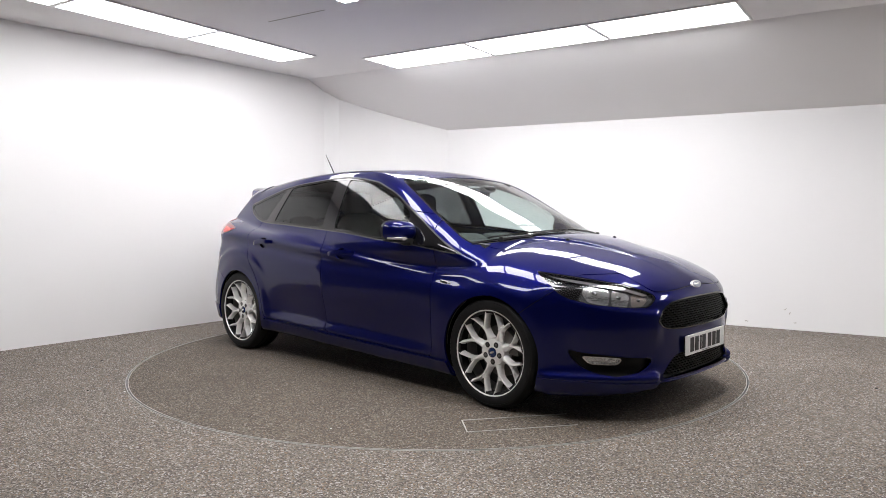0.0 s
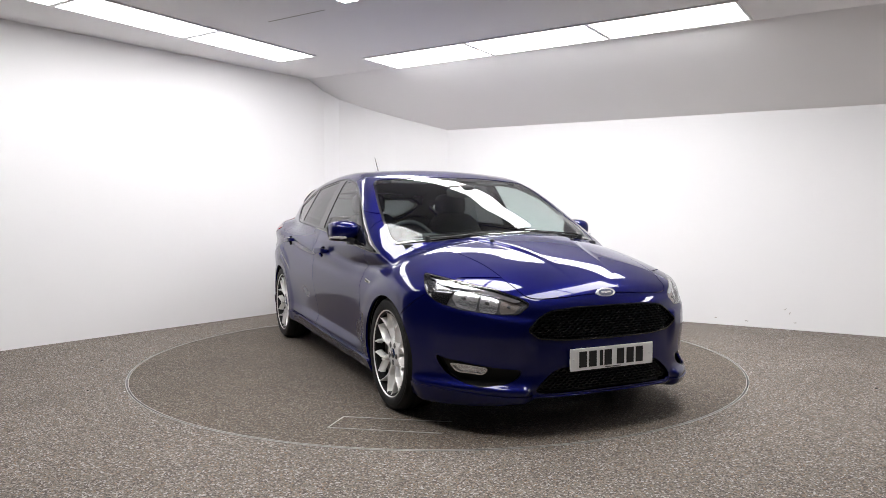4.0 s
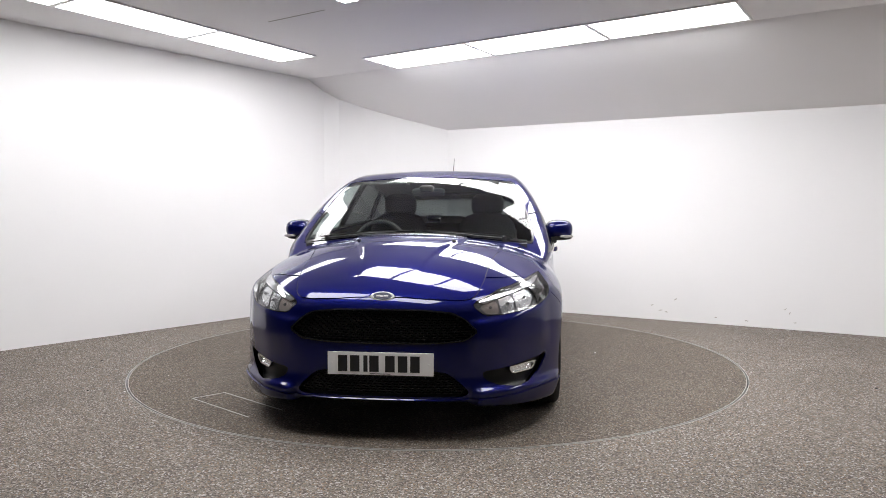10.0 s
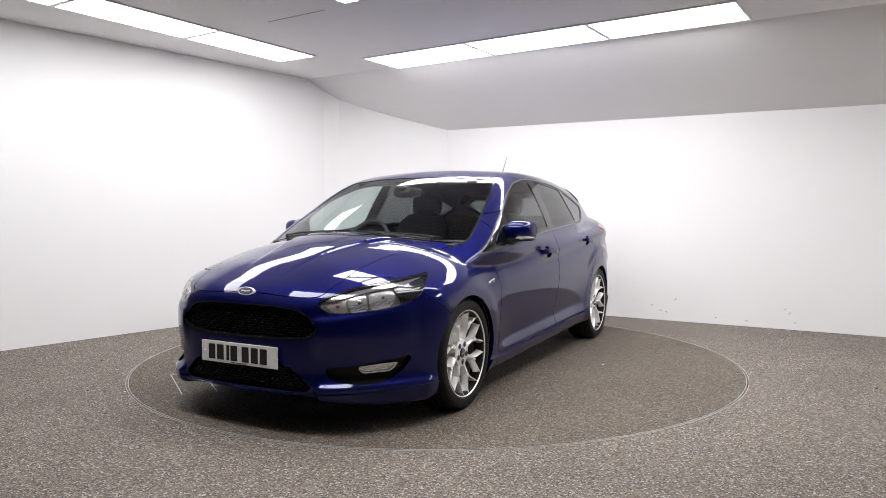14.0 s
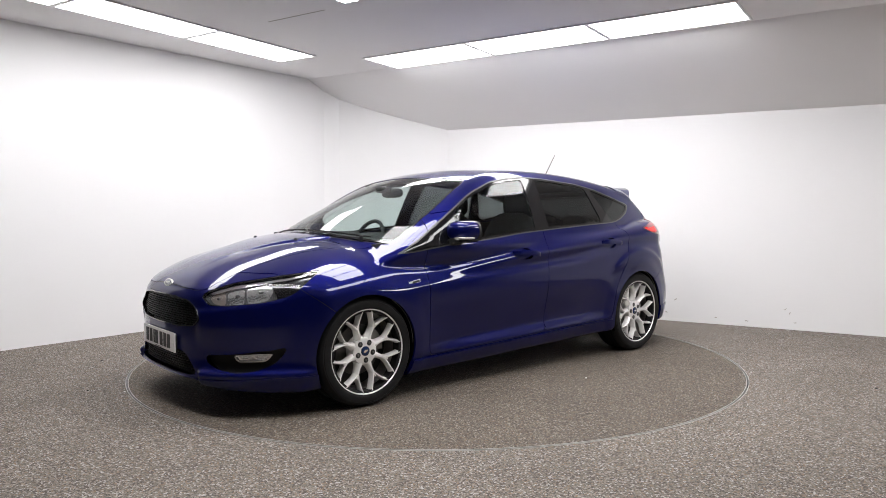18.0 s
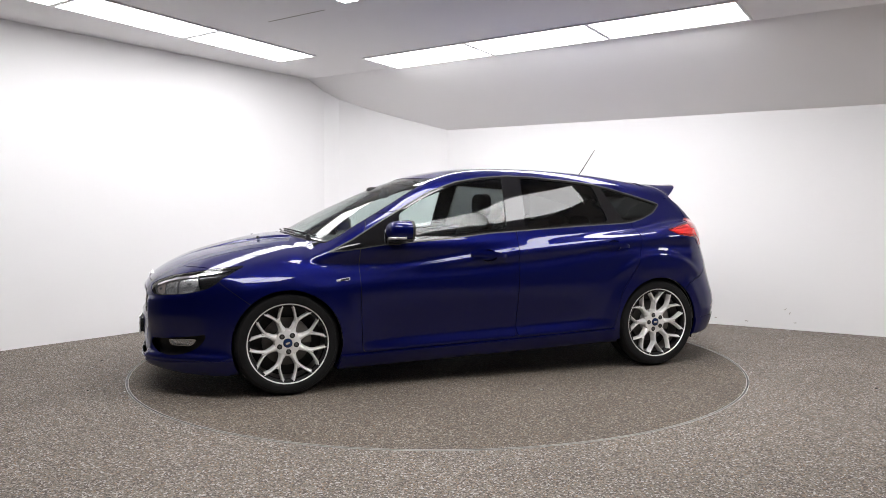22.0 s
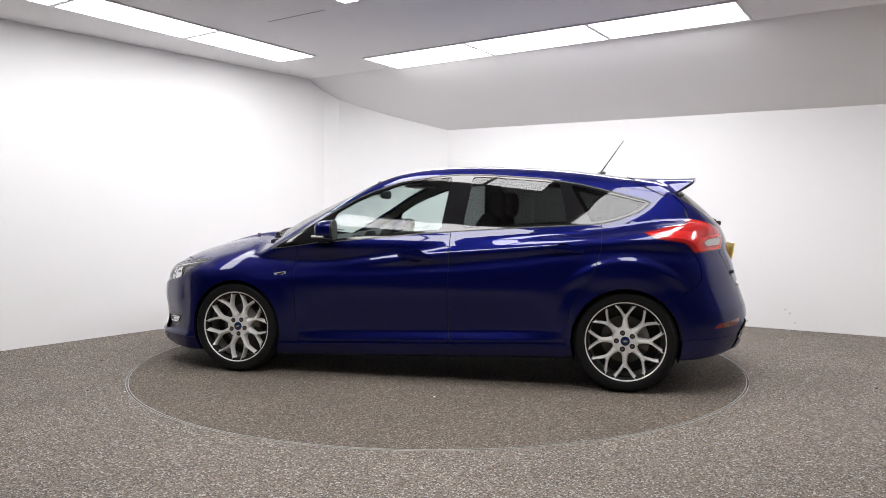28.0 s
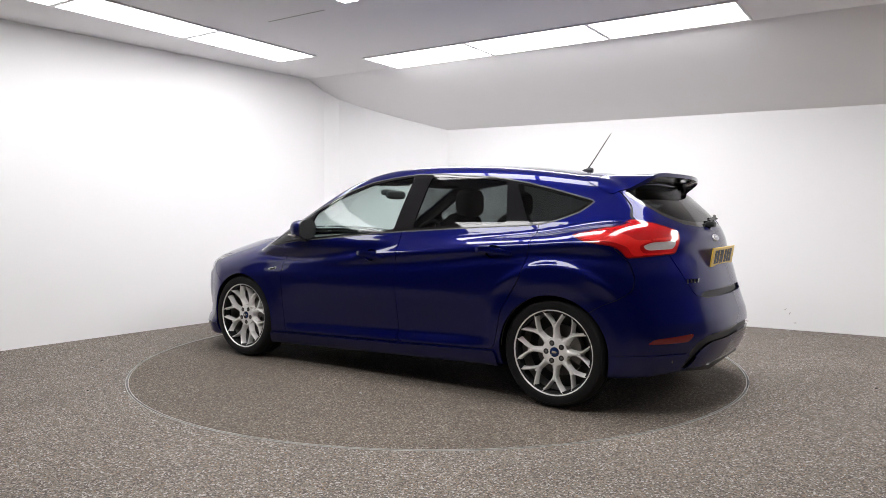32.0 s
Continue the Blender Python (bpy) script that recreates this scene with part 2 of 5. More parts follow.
# scuffs low on the right-hand wall, and crumbs on the floor
wall_dir = (Vector(P_RIGHT_NEAR) - Vector(P_MID)).normalized()
wall_in = Vector((wall_dir.y, -wall_dir.x))
rng = random.Random(5)
for along, z, w, tilt in ((2.52, 0.151, 0.030, 20), (2.61, 0.103, 0.045, 5), (2.67, 0.089, 0.030, -8), (3.16, 0.067, 0.025, 10), (3.45, 0.055, 0.040, -5), (3.79, 0.192, 0.028, 40), (3.83, 0.156, 0.022, 60), (3.88, 0.068, 0.035, 3), (2.76, 0.225, 0.035, 35)):
    bm = bmesh.new()
    ring = []
    for k in range(12):
        a = 2 * math.pi * k / 12
        r = 1 + rng.uniform(-0.3, 0.3)
        u, v = math.cos(a) * w / 2 * r, math.sin(a) * 0.004 * r
        c, d = math.cos(radians(tilt)), math.sin(radians(tilt))
        p = Vector(P_MID) + wall_dir * (along + u * c - v * d) + wall_in * 0.002
        ring.append(bm.verts.new((p.x, p.y, z + u * d + v * c)))
    bm.faces.new(ring)
    bmesh.ops.recalc_face_normals(bm, faces=bm.faces)
    bmesh.ops.solidify(bm, geom=bm.faces[:], thickness=0.0015)
    tagged(part("wall_scuff", bm, SCUFF), "small grey-brown scuff mark on the white wall", "scuff", "scuffs on the wall")


def crumb(name, x, y, size, mat, label, parent=None):
    bm = bmesh.new()
    bmesh.ops.create_icosphere(bm, subdivisions=1, radius=size)
    for v in bm.verts:
        v.co = Vector((v.co.x * rng.uniform(0.7, 1.6), v.co.y * rng.uniform(0.5, 1.0), v.co.z * 0.4 + size * 0.3)) + Vector((x, y, 0))
    return part(name, bm, mat, parent, label, True)


for x, y, size, mat, label in ((2.786, -1.067, 0.010, BLACK, "small black crumb lying on the floor"), (-2.203, -1.08, 0.008, BLACK, "small black crumb lying on the floor"), (-1.954, -1.123, 0.007, PLATEWHITE, "small white crumb lying on the floor"), (-2.547, -0.164, 0.008, BLACK, "small black crumb lying on the floor"), (2.60, 0.60, 0.006, BLACK, "small black crumb lying on the floor")):
    tagged(crumb("crumb", x, y, size, mat, ""), label, "debris", "crumbs on the floor")
for (x0, y0), (x1, y1), z0, z1 in (((-1.38, 0.351), (-0.868, 0.011), CEILING, CEILING), ):
    tagged(part("ceiling_joint", prism([(x0, y0), (x1, y1), (x1 + 0.004, y1 + 0.006), (x0 + 0.004, y0 + 0.006)], CEILING - 0.003, CEILING - 0.0005), SCUFF), "thin dark joint in the ceiling boards", "joint", kind="structure")

# ------------------------------------------------------------------ the turntable
table = tagged(new("turntable"), "round flush turntable with the same flecked floor", "turntable")
bm = lathe([(0.0001, -0.02), (TABLE_R - 0.005, -0.02), (TABLE_R - 0.005, 0.0), (0.0001, 0.0)], 192, "z")
part("deck", bm, DECK, table, "brown flecked deck, darkened for shade round the car", False)
bm = lathe([(TABLE_R - 0.005, -0.02), (TABLE_R, -0.02), (TABLE_R, 0.001), (TABLE_R - 0.005, 0.001)], 192, "z", closed=True)
part("edge_rim", bm, WORNMETAL, table, "thin worn aluminium edge strip")
bm = lathe([(TABLE_R + 0.010, -0.02), (TABLE_R + 0.0145, -0.02), (TABLE_R + 0.0145, 0.001), (TABLE_R + 0.010, 0.001)], 192, "z", closed=True)
tagged(part("floor_trim", bm, WORNMETAL), "thin worn aluminium strip round the turntable pit", "trim", kind="structure")
# black ring low in the slot, painting the shade between deck and floor
bm = lathe([(TABLE_R - 0.02, -0.045), (TABLE_R + 0.0145, -0.045), (TABLE_R + 0.0145, -0.025), (TABLE_R - 0.02, -0.025)], 96, "z", closed=True)
tagged(part("pit_edge", bm, BLACK), "black ring giving the gap round the deck its shade", "trim", kind="structure")

crumb("fleck", -0.20 + CAR_X, 1.246 + CAR_Y, 0.008, PLATEWHITE, "white crumb on the deck", table)
crumb("fleck", 0.9, -1.75, 0.005, PLATEWHITE, "white crumb on the deck", table)
# outline of a service hatch let into the deck
def strip(p, q, w, low, high):
    p, q = Vector(p), Vector(q)
    d = (q - p).normalized()
    n = Vector((-d.y, d.x)) * w / 2
    return prism([tuple(p - n), tuple(q - n), tuple(q + n), tuple(p + n)], low, high)


h_a, h_b = Vector((1.45, -1.31)), Vector((1.294, -1.175))
h_d = Vector((0.57, 0.82))
for p, q in ((h_a, h_b), (h_a, h_a + h_d * 0.60), (h_b, h_b + h_d * 0.60)):
    part("hatch_edge", strip(p, q, 0.007, -0.002, 0.002), WORNMETAL, table, "thin worn metal hatch edge")

# ------------------------------------------------------------------ the car's body as one smooth solid
def curve(knots):
    """A smooth monotone-ish curve through (x, value) pairs, sorted by x."""
    k = sorted(knots)
    xs, ys = np.array([p[0] for p in k]), np.array([p[1] for p in k])
    d = np.diff(ys) / np.diff(xs)
    m = np.concatenate([[d[0]], np.where(d[:-1] * d[1:] > 0, 2 * d[:-1] * d[1:] / (d[:-1] + d[1:] + 1e-12 * np.sign(d[1:] + 1e-30)), 0), [d[-1]]])
    m = np.concatenate([[d[0]], 0.5 * (d[:-1] + d[1:]), [d[-1]]]) * 0.5 + m * 0.5

    def at(x):
        x = np.clip(x, xs[0], xs[-1])
        i = np.clip(np.searchsorted(xs, x) - 1, 0, len(xs) - 2)
        h = xs[i + 1] - xs[i]
        t = (x - xs[i]) / h
        return ((1 + 2 * t) * (1 - t) ** 2 * ys[i] + t * (1 - t) ** 2 * h * m[i] + t * t * (3 - 2 * t) * ys[i + 1] + t * t * (t - 1) * h * m[i + 1])
    return at


def smax(a, b, k):
    return np.maximum(a, b) + 0.25 * k * np.maximum(0, 1 - np.abs(a - b) / k) ** 2


def smin(a, b, k):
    return -smax(-a, -b, k)


def ease(t):
    t = np.clip(t, 0, 1)
    return t * t * (3 - 2 * t)


def soft(x, k):
    """Zero below, x above, rounded over k."""
    return 0.5 * (x + np.sqrt(x * x + k * k)) - 0.0


BONNET = curve([(2.30, 0.50), (2.20, 0.660), (2.12, 0.729), (2.05, 0.776), (1.90, 0.847), (1.70, 0.904), (1.50, 0.947), (1.30, 0.972), (1.10, 0.968), (0.9, 0.950), (0.3, 0.965), (-0.4, 1.02), (-1.2, 1.06), (-1.6, 1.10), (-2.2, 1.10)])
ROOF = curve([(2.6, 0.10), (1.60, 0.78), (1.25, 0.985), (1.05, 1.095), (0.845, 1.192), (0.64, 1.283), (0.44, 1.358), (0.24, 1.412), (0.04, 1.443), (-0.2, 1.456), (-0.43, 1.455), (-0.63, 1.447), (-0.83, 1.433), (-1.03, 1.413), (-1.3, 1.375), (-1.6, 1.325), (-2.0, 1.25)])
PLAN = curve([(2.30, 0.80), (2.0, 0.845), (1.8, 0.87), (1.55, 0.893), (1.3, 0.902), (0.9, 0.900), (0.3, 0.902), (-0.3, 0.905), (-0.9, 0.905), (-1.3, 0.902), (-1.6, 0.878), (-1.8, 0.84), (-2.0, 0.79), (-2.2, 0.74)])
CREASE = curve([(2.2, 0.68), (1.6, 0.76), (0.86, 0.80), (0.16, 0.832), (-0.22, 0.858), (-0.61, 0.895), (-0.9, 0.932), (-1.31, 0.958), (-1.6, 0.945), (-1.8, 0.925), (-2.2, 0.90)])
GLASSY = curve([(0.30, 0.60), (0.70, 0.76), (0.82, 0.845), (0.90, 0.862), (0.97, 0.838), (1.05, 0.806), (1.18, 0.742), (1.29, 0.682), (1.36, 0.636), (1.42, 0.585), (1.50, 0.50)])
TAPER = curve([(1.3, -0.030), (1.0, -0.004), (0.6, 0.024), (0.2, 0.020), (-0.4, 0.004), (-0.9, -0.018), (-1.2, -0.05), (-1.5, -0.09), (-1.8, -0.14), (-2.1, -0.20)])
NOSE = curve([(0.10, 2.12), (0.20, 2.175), (0.25, 2.195), (0.32, 2.19), (0.45, 2.188), (0.55, 2.185), (0.64, 2.175), (0.70, 2.16), (0.80, 2.13), (1.0, 2.05)])
TAIL = curve([(0.15, -2.03), (0.25, -2.085), (0.33, -2.118), (0.42, -2.136), (0.50, -2.128), (0.56, -2.108), (0.66, -2.075), (0.77, -2.045), (0.88, -2.008), (0.95, -1.994), (0.99, -1.978), (1.03, -1.957), (1.114, -1.885), (1.25, -1.735), (1.33, -1.64), (1.45, -1.50)])
UNDER = curve([(2.2, 0.19), (1.9, 0.15), (1.6, 0.145), (0.9, 0.15), (-0.2, 0.185), (-0.95, 0.21), (-1.7, 0.22), (-2.0, 0.25), (-2.2, 0.27)])
SWEEP = curve([(0.0, 0.0), (0.1, 0.001), (0.25, 0.010), (0.36, 0.028), (0.46, 0.060), (0.60, 0.145), (0.727, 0.287), (0.80, 0.390), (0.87, 0.515), (1.2, 1.1)])
DOME = curve([(2.15, 0.125), (1.98, 0.150), (1.80, 0.180), (1.65, 0.218), (1.45, 0.290), (1.25, 0.345), (0.9, 0.36)])
AXLES, AXLE_Z = (1.324, -1.324), 0.316


def body(P):
    """Negative inside the bodywork."""
    x, y, z = P[:, 0], np.abs(P[:, 1]), P[:, 2]
    s = z - CREASE(x)
    side = PLAN(x) - (0.40 - 0.09 * ease((0.9 - x) / 0.5) * ease((x + 1.5) / 0.3) - 0.2 * ease((x - 0.85) / 0.3)) * soft(s, 0.012 + 0.05 * ease((x - 0.75) / 0.45)) + 0.002
    side = side - 0.013 * np.exp(-((s + 0.075) / 0.042) ** 2) * ease((1.45 - x) / 0.5)
    side = side - 1.6 * np.maximum(z - 0.62, 0) ** 2 * ease((x - 0.78) / 0.32)
    side = side - 0.9 * soft(0.36 - z, 0.06) ** 2 - 0.05 * soft(0.27 - z, 0.03)
    side = side - 0.05 * soft(0.60 - z, 0.04) * np.exp(-(x / 0.95) ** 8)
    fold_z, reach = 0.335 - 0.035 * x, np.exp(-(x / 0.86) ** 8)
    side = side - 0.032 * reach * ease((0.64 - z) / (0.64 - fold_z))
    side = side + 0.60 * reach * (soft(fold_z - z, 0.008) - soft(fold_z - 0.055 - z, 0.008))
    for ax in AXLES:
        r = np.hypot(x - ax, z - AXLE_Z)
        side = side + (0.004 if ax > 0 else 0.007) * ease((0.47 - r) / 0.09) * ease((z - 0.1) / 0.15)
    hind = np.hypot(x + 1.324, z - AXLE_Z)
    side = side + 0.016 / (1 + np.exp(np.clip((hind - 0.515) / 0.009, -40, 40))) * ease((z - 0.62) / 0.14)
    top = BONNET(x + 0.11 * y * y * ease((x - 1.0) / 0.9)) - 0.05 * (y / 0.62) ** 2 * ease((x + 0.2) / 1.2) - 0.06 * (y / 0.8) ** 4
    dome = 0.017 * ease((2.12 - x) / 0.85) * ease((x - 0.9) / 0.3)
    top = top - 0.005 + dome / (1 + np.exp(np.clip((y - DOME(x)) / 0.0055, -40, 40)))
    low = smax(y - side, z - top, 0.075)
    gz = ROOF(x + 0.36 * y * y * ease((x + 0.1) / 0.9)) - 0.095 * y * y
    green = smax(y - GLASSY(z) - TAPER(x), (z - gz) * 0.88, 0.055)
    f = smin(low, green, 0.022)
    nose = (x - NOSE(z) + SWEEP(y)) * 0.8
    tail = (TAIL(z) + 0.52 * y ** 3.0 - x) * 0.8
    f = smax(f, nose, 0.045)
    f = smax(f, tail, 0.06)
    # shelf of the bumper under the headlight, and the ledge under the fog lamp
    shelf = 0.590 + 0.20 * np.maximum(2.118 - x, 0)
    f = f - 0.015 / (1 + np.exp(np.clip((z - shelf) / 0.006, -40, 40))) * ease((y - 0.40) / 0.08) * ease((x - 1.74) / 0.12) * ease((z - 0.36) / 0.15)
    f = f - 0.034 / (1 + np.exp(np.clip((z - 0.258) / 0.008, -40, 40))) * ease((y - 0.43) / 0.06) * ease((x - 1.62) / 0.12)
    f = f - 0.024 / (1 + np.exp(np.clip((z - 0.222) / 0.009, -40, 40))) * (1 - ease((y - 0.38) / 0.08)) * ease((x - 1.9) / 0.1)
    centre = 0.022 * (1 - ease((y - 0.40) / 0.07)) * ease((x - 1.9) / 0.15)
    return smax(f, UNDER(x) + centre - z, 0.02)


def gradient(P, e=1e-3):
    g = np.empty_like(P)
    for i in range(3):
        d = np.zeros(3)
        d[i] = e
        g[:, i] = (body(P + d) - body(P - d)) / (2 * e)
    return g


def settle(P, steps=2):
    """Moves points onto the body's skin."""
    for _ in range(steps):
        g = gradient(P)
        P = P - (body(P) / np.maximum((g * g).sum(1), 0.05))[:, None] * g
    return P


def skin(h):
    """The skin as triangles, by surface nets."""
    ax = [np.arange(a, b + h, h) for a, b in ((-2.25, 2.28), (-0.99, 0.99), (0.08, 1.53))]
    shape = [len(a) for a in ax]
    X = np.stack(np.meshgrid(*ax, indexing="ij"), -1).reshape(-1, 3)
    F = np.concatenate([body(c) for c in np.array_split(X, 40)]).reshape(shape)
    inside = F < 0
    cells = [n - 1 for n in shape]
    total, count = np.zeros((*cells, 3)), np.zeros(cells)
    base = np.stack(np.meshgrid(*[a[:-1] for a in ax], indexing="ij"), -1)
    corner = [(i, j, k) for i in (0, 1) for j in (0, 1) for k in (0, 1)]

    def at(A, o):
        return A[o[0]:o[0] + cells[0], o[1]:o[1] + cells[1], o[2]:o[2] + cells[2]]
    for o in corner:
        for d in range(3):
            if o[d] == 0:
                q = list(o)
                q[d] = 1
                a, b = at(F, o), at(F, q)
                cross = at(inside, o) != at(inside, q)
                t = np.where(cross, a / np.where(cross, a - b, 1), 0)
                off = np.zeros((*cells, 3)) + np.array(o) * h
                off[..., d] = t * h
                total += np.where(cross[..., None], base + off, 0)
                count += cross
    live = count > 0
    index = -np.ones(cells, int)
    index[live] = np.arange(live.sum())
    V = total[live] / count[live][:, None]
    quads = []
    for d in range(3):
        u, v = (d + 1) % 3, (d + 2) % 3
        lo, hi = [slice(None)] * 3, [slice(None)] * 3
        lo[d], hi[d] = slice(0, -1), slice(1, None)
        a, b = inside[tuple(lo)], inside[tuple(hi)]
        I = np.argwhere(a != b)
        I = I[(I[:, u] > 0) & (I[:, v] > 0) & (I[:, u] < cells[u]) & (I[:, v] < cells[v])]
        flip = ~a[tuple(I.T)]
        def cell(du, dv):
            J = I.copy()
            J[:, u] -= du
            J[:, v] -= dv
            return index[tuple(J.T)]
        q = np.stack([cell(1, 1), cell(0, 1), cell(0, 0), cell(1, 0)], 1)
        q[flip] = q[flip][:, ::-1]
        quads.append(q)
    Q = np.concatenate(quads)
    T = np.concatenate([Q[:, [0, 1, 2]], Q[:, [0, 2, 3]]])
    return settle(V, 3), T


def cut(mesh, field):
    """Splits triangles along field = 0. Returns (inside, outside)."""
    V, T = mesh
    if len(T) == 0:
        return mesh, mesh
    phi = field(V)
    phi = np.where(np.abs(phi) < 1e-7, 1e-7, phi)
    neg = phi < 0
    k = neg[T].sum(1)
    mixed = T[(k == 1) | (k == 2)]
    ins, outs = [T[k == 3]], [T[k == 0]]
    if len(mixed):
        odd = np.where((neg[mixed].sum(1) == 1)[:, None], neg[mixed], ~neg[mixed]).argmax(1)
        r = np.arange(len(mixed))
        A, B, C = mixed[r, odd], mixed[r, (odd + 1) % 3], mixed[r, (odd + 2) % 3]
        E = np.sort(np.concatenate([np.stack([A, B], 1), np.stack([A, C], 1)]), 1)
        key, inv = np.unique(E, axis=0, return_inverse=True)
        inv = inv.reshape(-1)
        a, b = phi[key[:, 0]], phi[key[:, 1]]
        t = (a / (a - b))[:, None]
        W = V[key[:, 0]] * (1 - t) + V[key[:, 1]] * t
        ab, ac = inv[:len(mixed)] + len(V), inv[len(mixed):] + len(V)
        V = np.concatenate([V, W])
        tip = np.stack([A, ab, ac], 1)
        rest = np.concatenate([np.stack([ab, B, C], 1), np.stack([ab, C, ac], 1)])
        an = neg[A]
        ins += [tip[an], rest[np.concatenate([~an, ~an])]]
        outs += [tip[~an], rest[np.concatenate([an, an])]]
    return tidy(V, np.concatenate(ins)), tidy(V, np.concatenate(outs))


def tidy(V, T):
    used, inv = np.unique(T, return_inverse=True)
    return V[used], inv.reshape(T.shape)


def pieces(mesh):
    """The connected pieces of a mesh, crumbs left out."""
    V, T = mesh
    tag = np.arange(len(V))
    while len(T):
        low = tag[T].min(1)
        nxt = tag.copy()
        for k in range(3):
            np.minimum.at(nxt, T[:, k], low)
        nxt = nxt[nxt]
        if (nxt == tag).all():
            break
        tag = nxt
    return [tidy(V, T[tag[T[:, 0]] == g]) for g in np.unique(tag[T[:, 0]]) if (tag[T[:, 0]] == g).sum() > 12] if len(T) else []


def join(*meshes):
    V, T, n = [], [], 0
    for v, t in meshes:
        V.append(v), T.append(t + n)
        n += len(v)
    return np.concatenate(V), np.concatenate(T)


def rounded(points, times=2):
    """A closed outline with its corners eased over about 1 cm (twice as much for times = 2)."""
    p = np.array(points, float)
    reach = 0.012 * times
    for _ in range(2 if times else 0):
        q = np.roll(p, -1, 0)
        d = np.linalg.norm(q - p, axis=1)[:, None] + 1e-9
        c = np.minimum(0.25, reach / d)
        p = np.stack([p + c * (q - p), q - c * (q - p)], 1).reshape(-1, 2)
        reach *= 0.45
    return p


def outline(points, view, where=None, times=2, grow=0.0):
    """A field that is negative inside an outline, seen along an axis."""
    poly = rounded(points, times)
    lo, hi = poly.min(0) - 0.12, poly.max(0) + 0.12

    def field(V):
        q = view(V)
        out = np.full(len(V), 0.12)
        m = ((q > lo) & (q < hi)).all(1)
        if where is not None:
            m &= where(V)
        if not m.any():
            return out
        s = q[m]
        best, wind = np.full(len(s), 1e9), np.zeros(len(s), bool)
        for a, b in zip(poly, np.roll(poly, -1, 0)):
            e, w = b - a, s - a
            t = np.clip((w @ e) / (e @ e + 1e-12), 0, 1)
            best = np.minimum(best, ((w - t[:, None] * e) ** 2).sum(1))
            c = (a[1] > s[:, 1]) != (b[1] > s[:, 1])
            if abs(b[1] - a[1]) > 1e-12:
                wind ^= c & (s[:, 0] < (b[0] - a[0]) * (s[:, 1] - a[1]) / (b[1] - a[1]) + a[0])
        d = np.sqrt(best)
        out[m] = np.where(wind, -d, d) - grow
        return out
    return field


def from_side(V):
    return V[:, [0, 2]]


def from_front(V):
    return np.stack([np.abs(V[:, 1]), V[:, 2]], 1)


def from_top(V):
    return np.stack([V[:, 0], np.abs(V[:, 1])], 1)


def from_corner(V):
    return np.stack([-V[:, 0] * 0.643 + np.abs(V[:, 1]) * 0.766, V[:, 2]], 1)


def emit(name, mesh, mat, parent, label="", inset=0.0, depth=0.012, side=0):
    """A panel with a folded edge. side: +1 left half, -1 right half."""
    V, T = mesh
    if side:
        V, T = tidy(V, T[(V[T][:, :, 1].mean(1) * side) > 0])
    if len(T) == 0:
        return None
    V = settle(V, 1)
    N = gradient(V)
    N /= np.linalg.norm(N, axis=1)[:, None]
    V = V - N * inset
    V = V + np.array([CAR_X, CAR_Y, 0])
    E = np.concatenate([T[:, [0, 1]], T[:, [1, 2]], T[:, [2, 0]]])
    S = np.sort(E, 1)
    _, first, cnt = np.unique(S, axis=0, return_index=True, return_counts=True)
    rim = E[first[cnt == 1]]
    faces = T.tolist()
    verts, normals = V, N
    if depth and len(rim):
        a, b = rim[:, 0], rim[:, 1]
        out = np.cross(V[b] - V[a], N[a] + N[b])
        out /= np.linalg.norm(out, axis=1)[:, None] + 1e-12
        if depth < 0:
            out = -out
        n, m = len(V), len(rim)
        verts = np.concatenate([V, V[b], V[a], V[a] - N[a] * depth, V[b] - N[b] * depth])
        normals = np.concatenate([N, out, out, out, out])
        k = np.arange(m) + n
        quads = np.stack([k, k + m, k + 2 * m, k + 3 * m], 1)
        faces += (quads if depth > 0 else quads[:, ::-1]).tolist()
    return link(name, verts, faces, mat, parent, label, True, normals)


# ------------------------------------------------------------------ the car
car = tagged(new("car"), "glossy deep blue five-door hatchback parked on the turntable", "car")
SHIFT = np.array([CAR_X, CAR_Y, 0.0])


def on_front(y, z):
    """x of the skin met from the front, for arrays y and z."""
    y, z = np.atleast_1d(np.asarray(y, float)), np.atleast_1d(np.asarray(z, float))
    lo, hi = np.full(len(y), 1.2), np.full(len(y), 2.4)
    for _ in range(30):
        m = (lo + hi) / 2
        out = body(np.stack([m, y, z], 1)) > 0
        hi, lo = np.where(out, m, hi), np.where(out, lo, m)
    return lo


def on_rear(y, z):
    y, z = np.atleast_1d(np.asarray(y, float)), np.atleast_1d(np.asarray(z, float))
    lo, hi = np.full(len(y), -2.4), np.full(len(y), -1.0)
    for _ in range(30):
        m = (lo + hi) / 2
        out = body(np.stack([m, y, z], 1)) > 0
        lo, hi = np.where(out, m, lo), np.where(out, hi, m)
    return hi


def on_side(x, z):
    """Half width of the skin at x and z."""
    x, z = np.atleast_1d(np.asarray(x, float)), np.atleast_1d(np.asarray(z, float))
    lo, hi = np.full(len(x), 0.3), np.full(len(x), 1.2)
    for _ in range(30):
        m = (lo + hi) / 2
        out = body(np.stack([x, m, z], 1)) > 0
        hi, lo = np.where(out, m, hi), np.where(out, lo, m)
    return lo


def on_top(x, y):
    x, y = np.atleast_1d(np.asarray(x, float)), np.atleast_1d(np.asarray(y, float))
    lo, hi = np.full(len(x), 0.5), np.full(len(x), 1.7)
    for _ in range(30):
        m = (lo + hi) / 2
        out = body(np.stack([x, y, m], 1)) > 0
        hi, lo = np.where(out, m, hi), np.where(out, lo, m)
    return lo


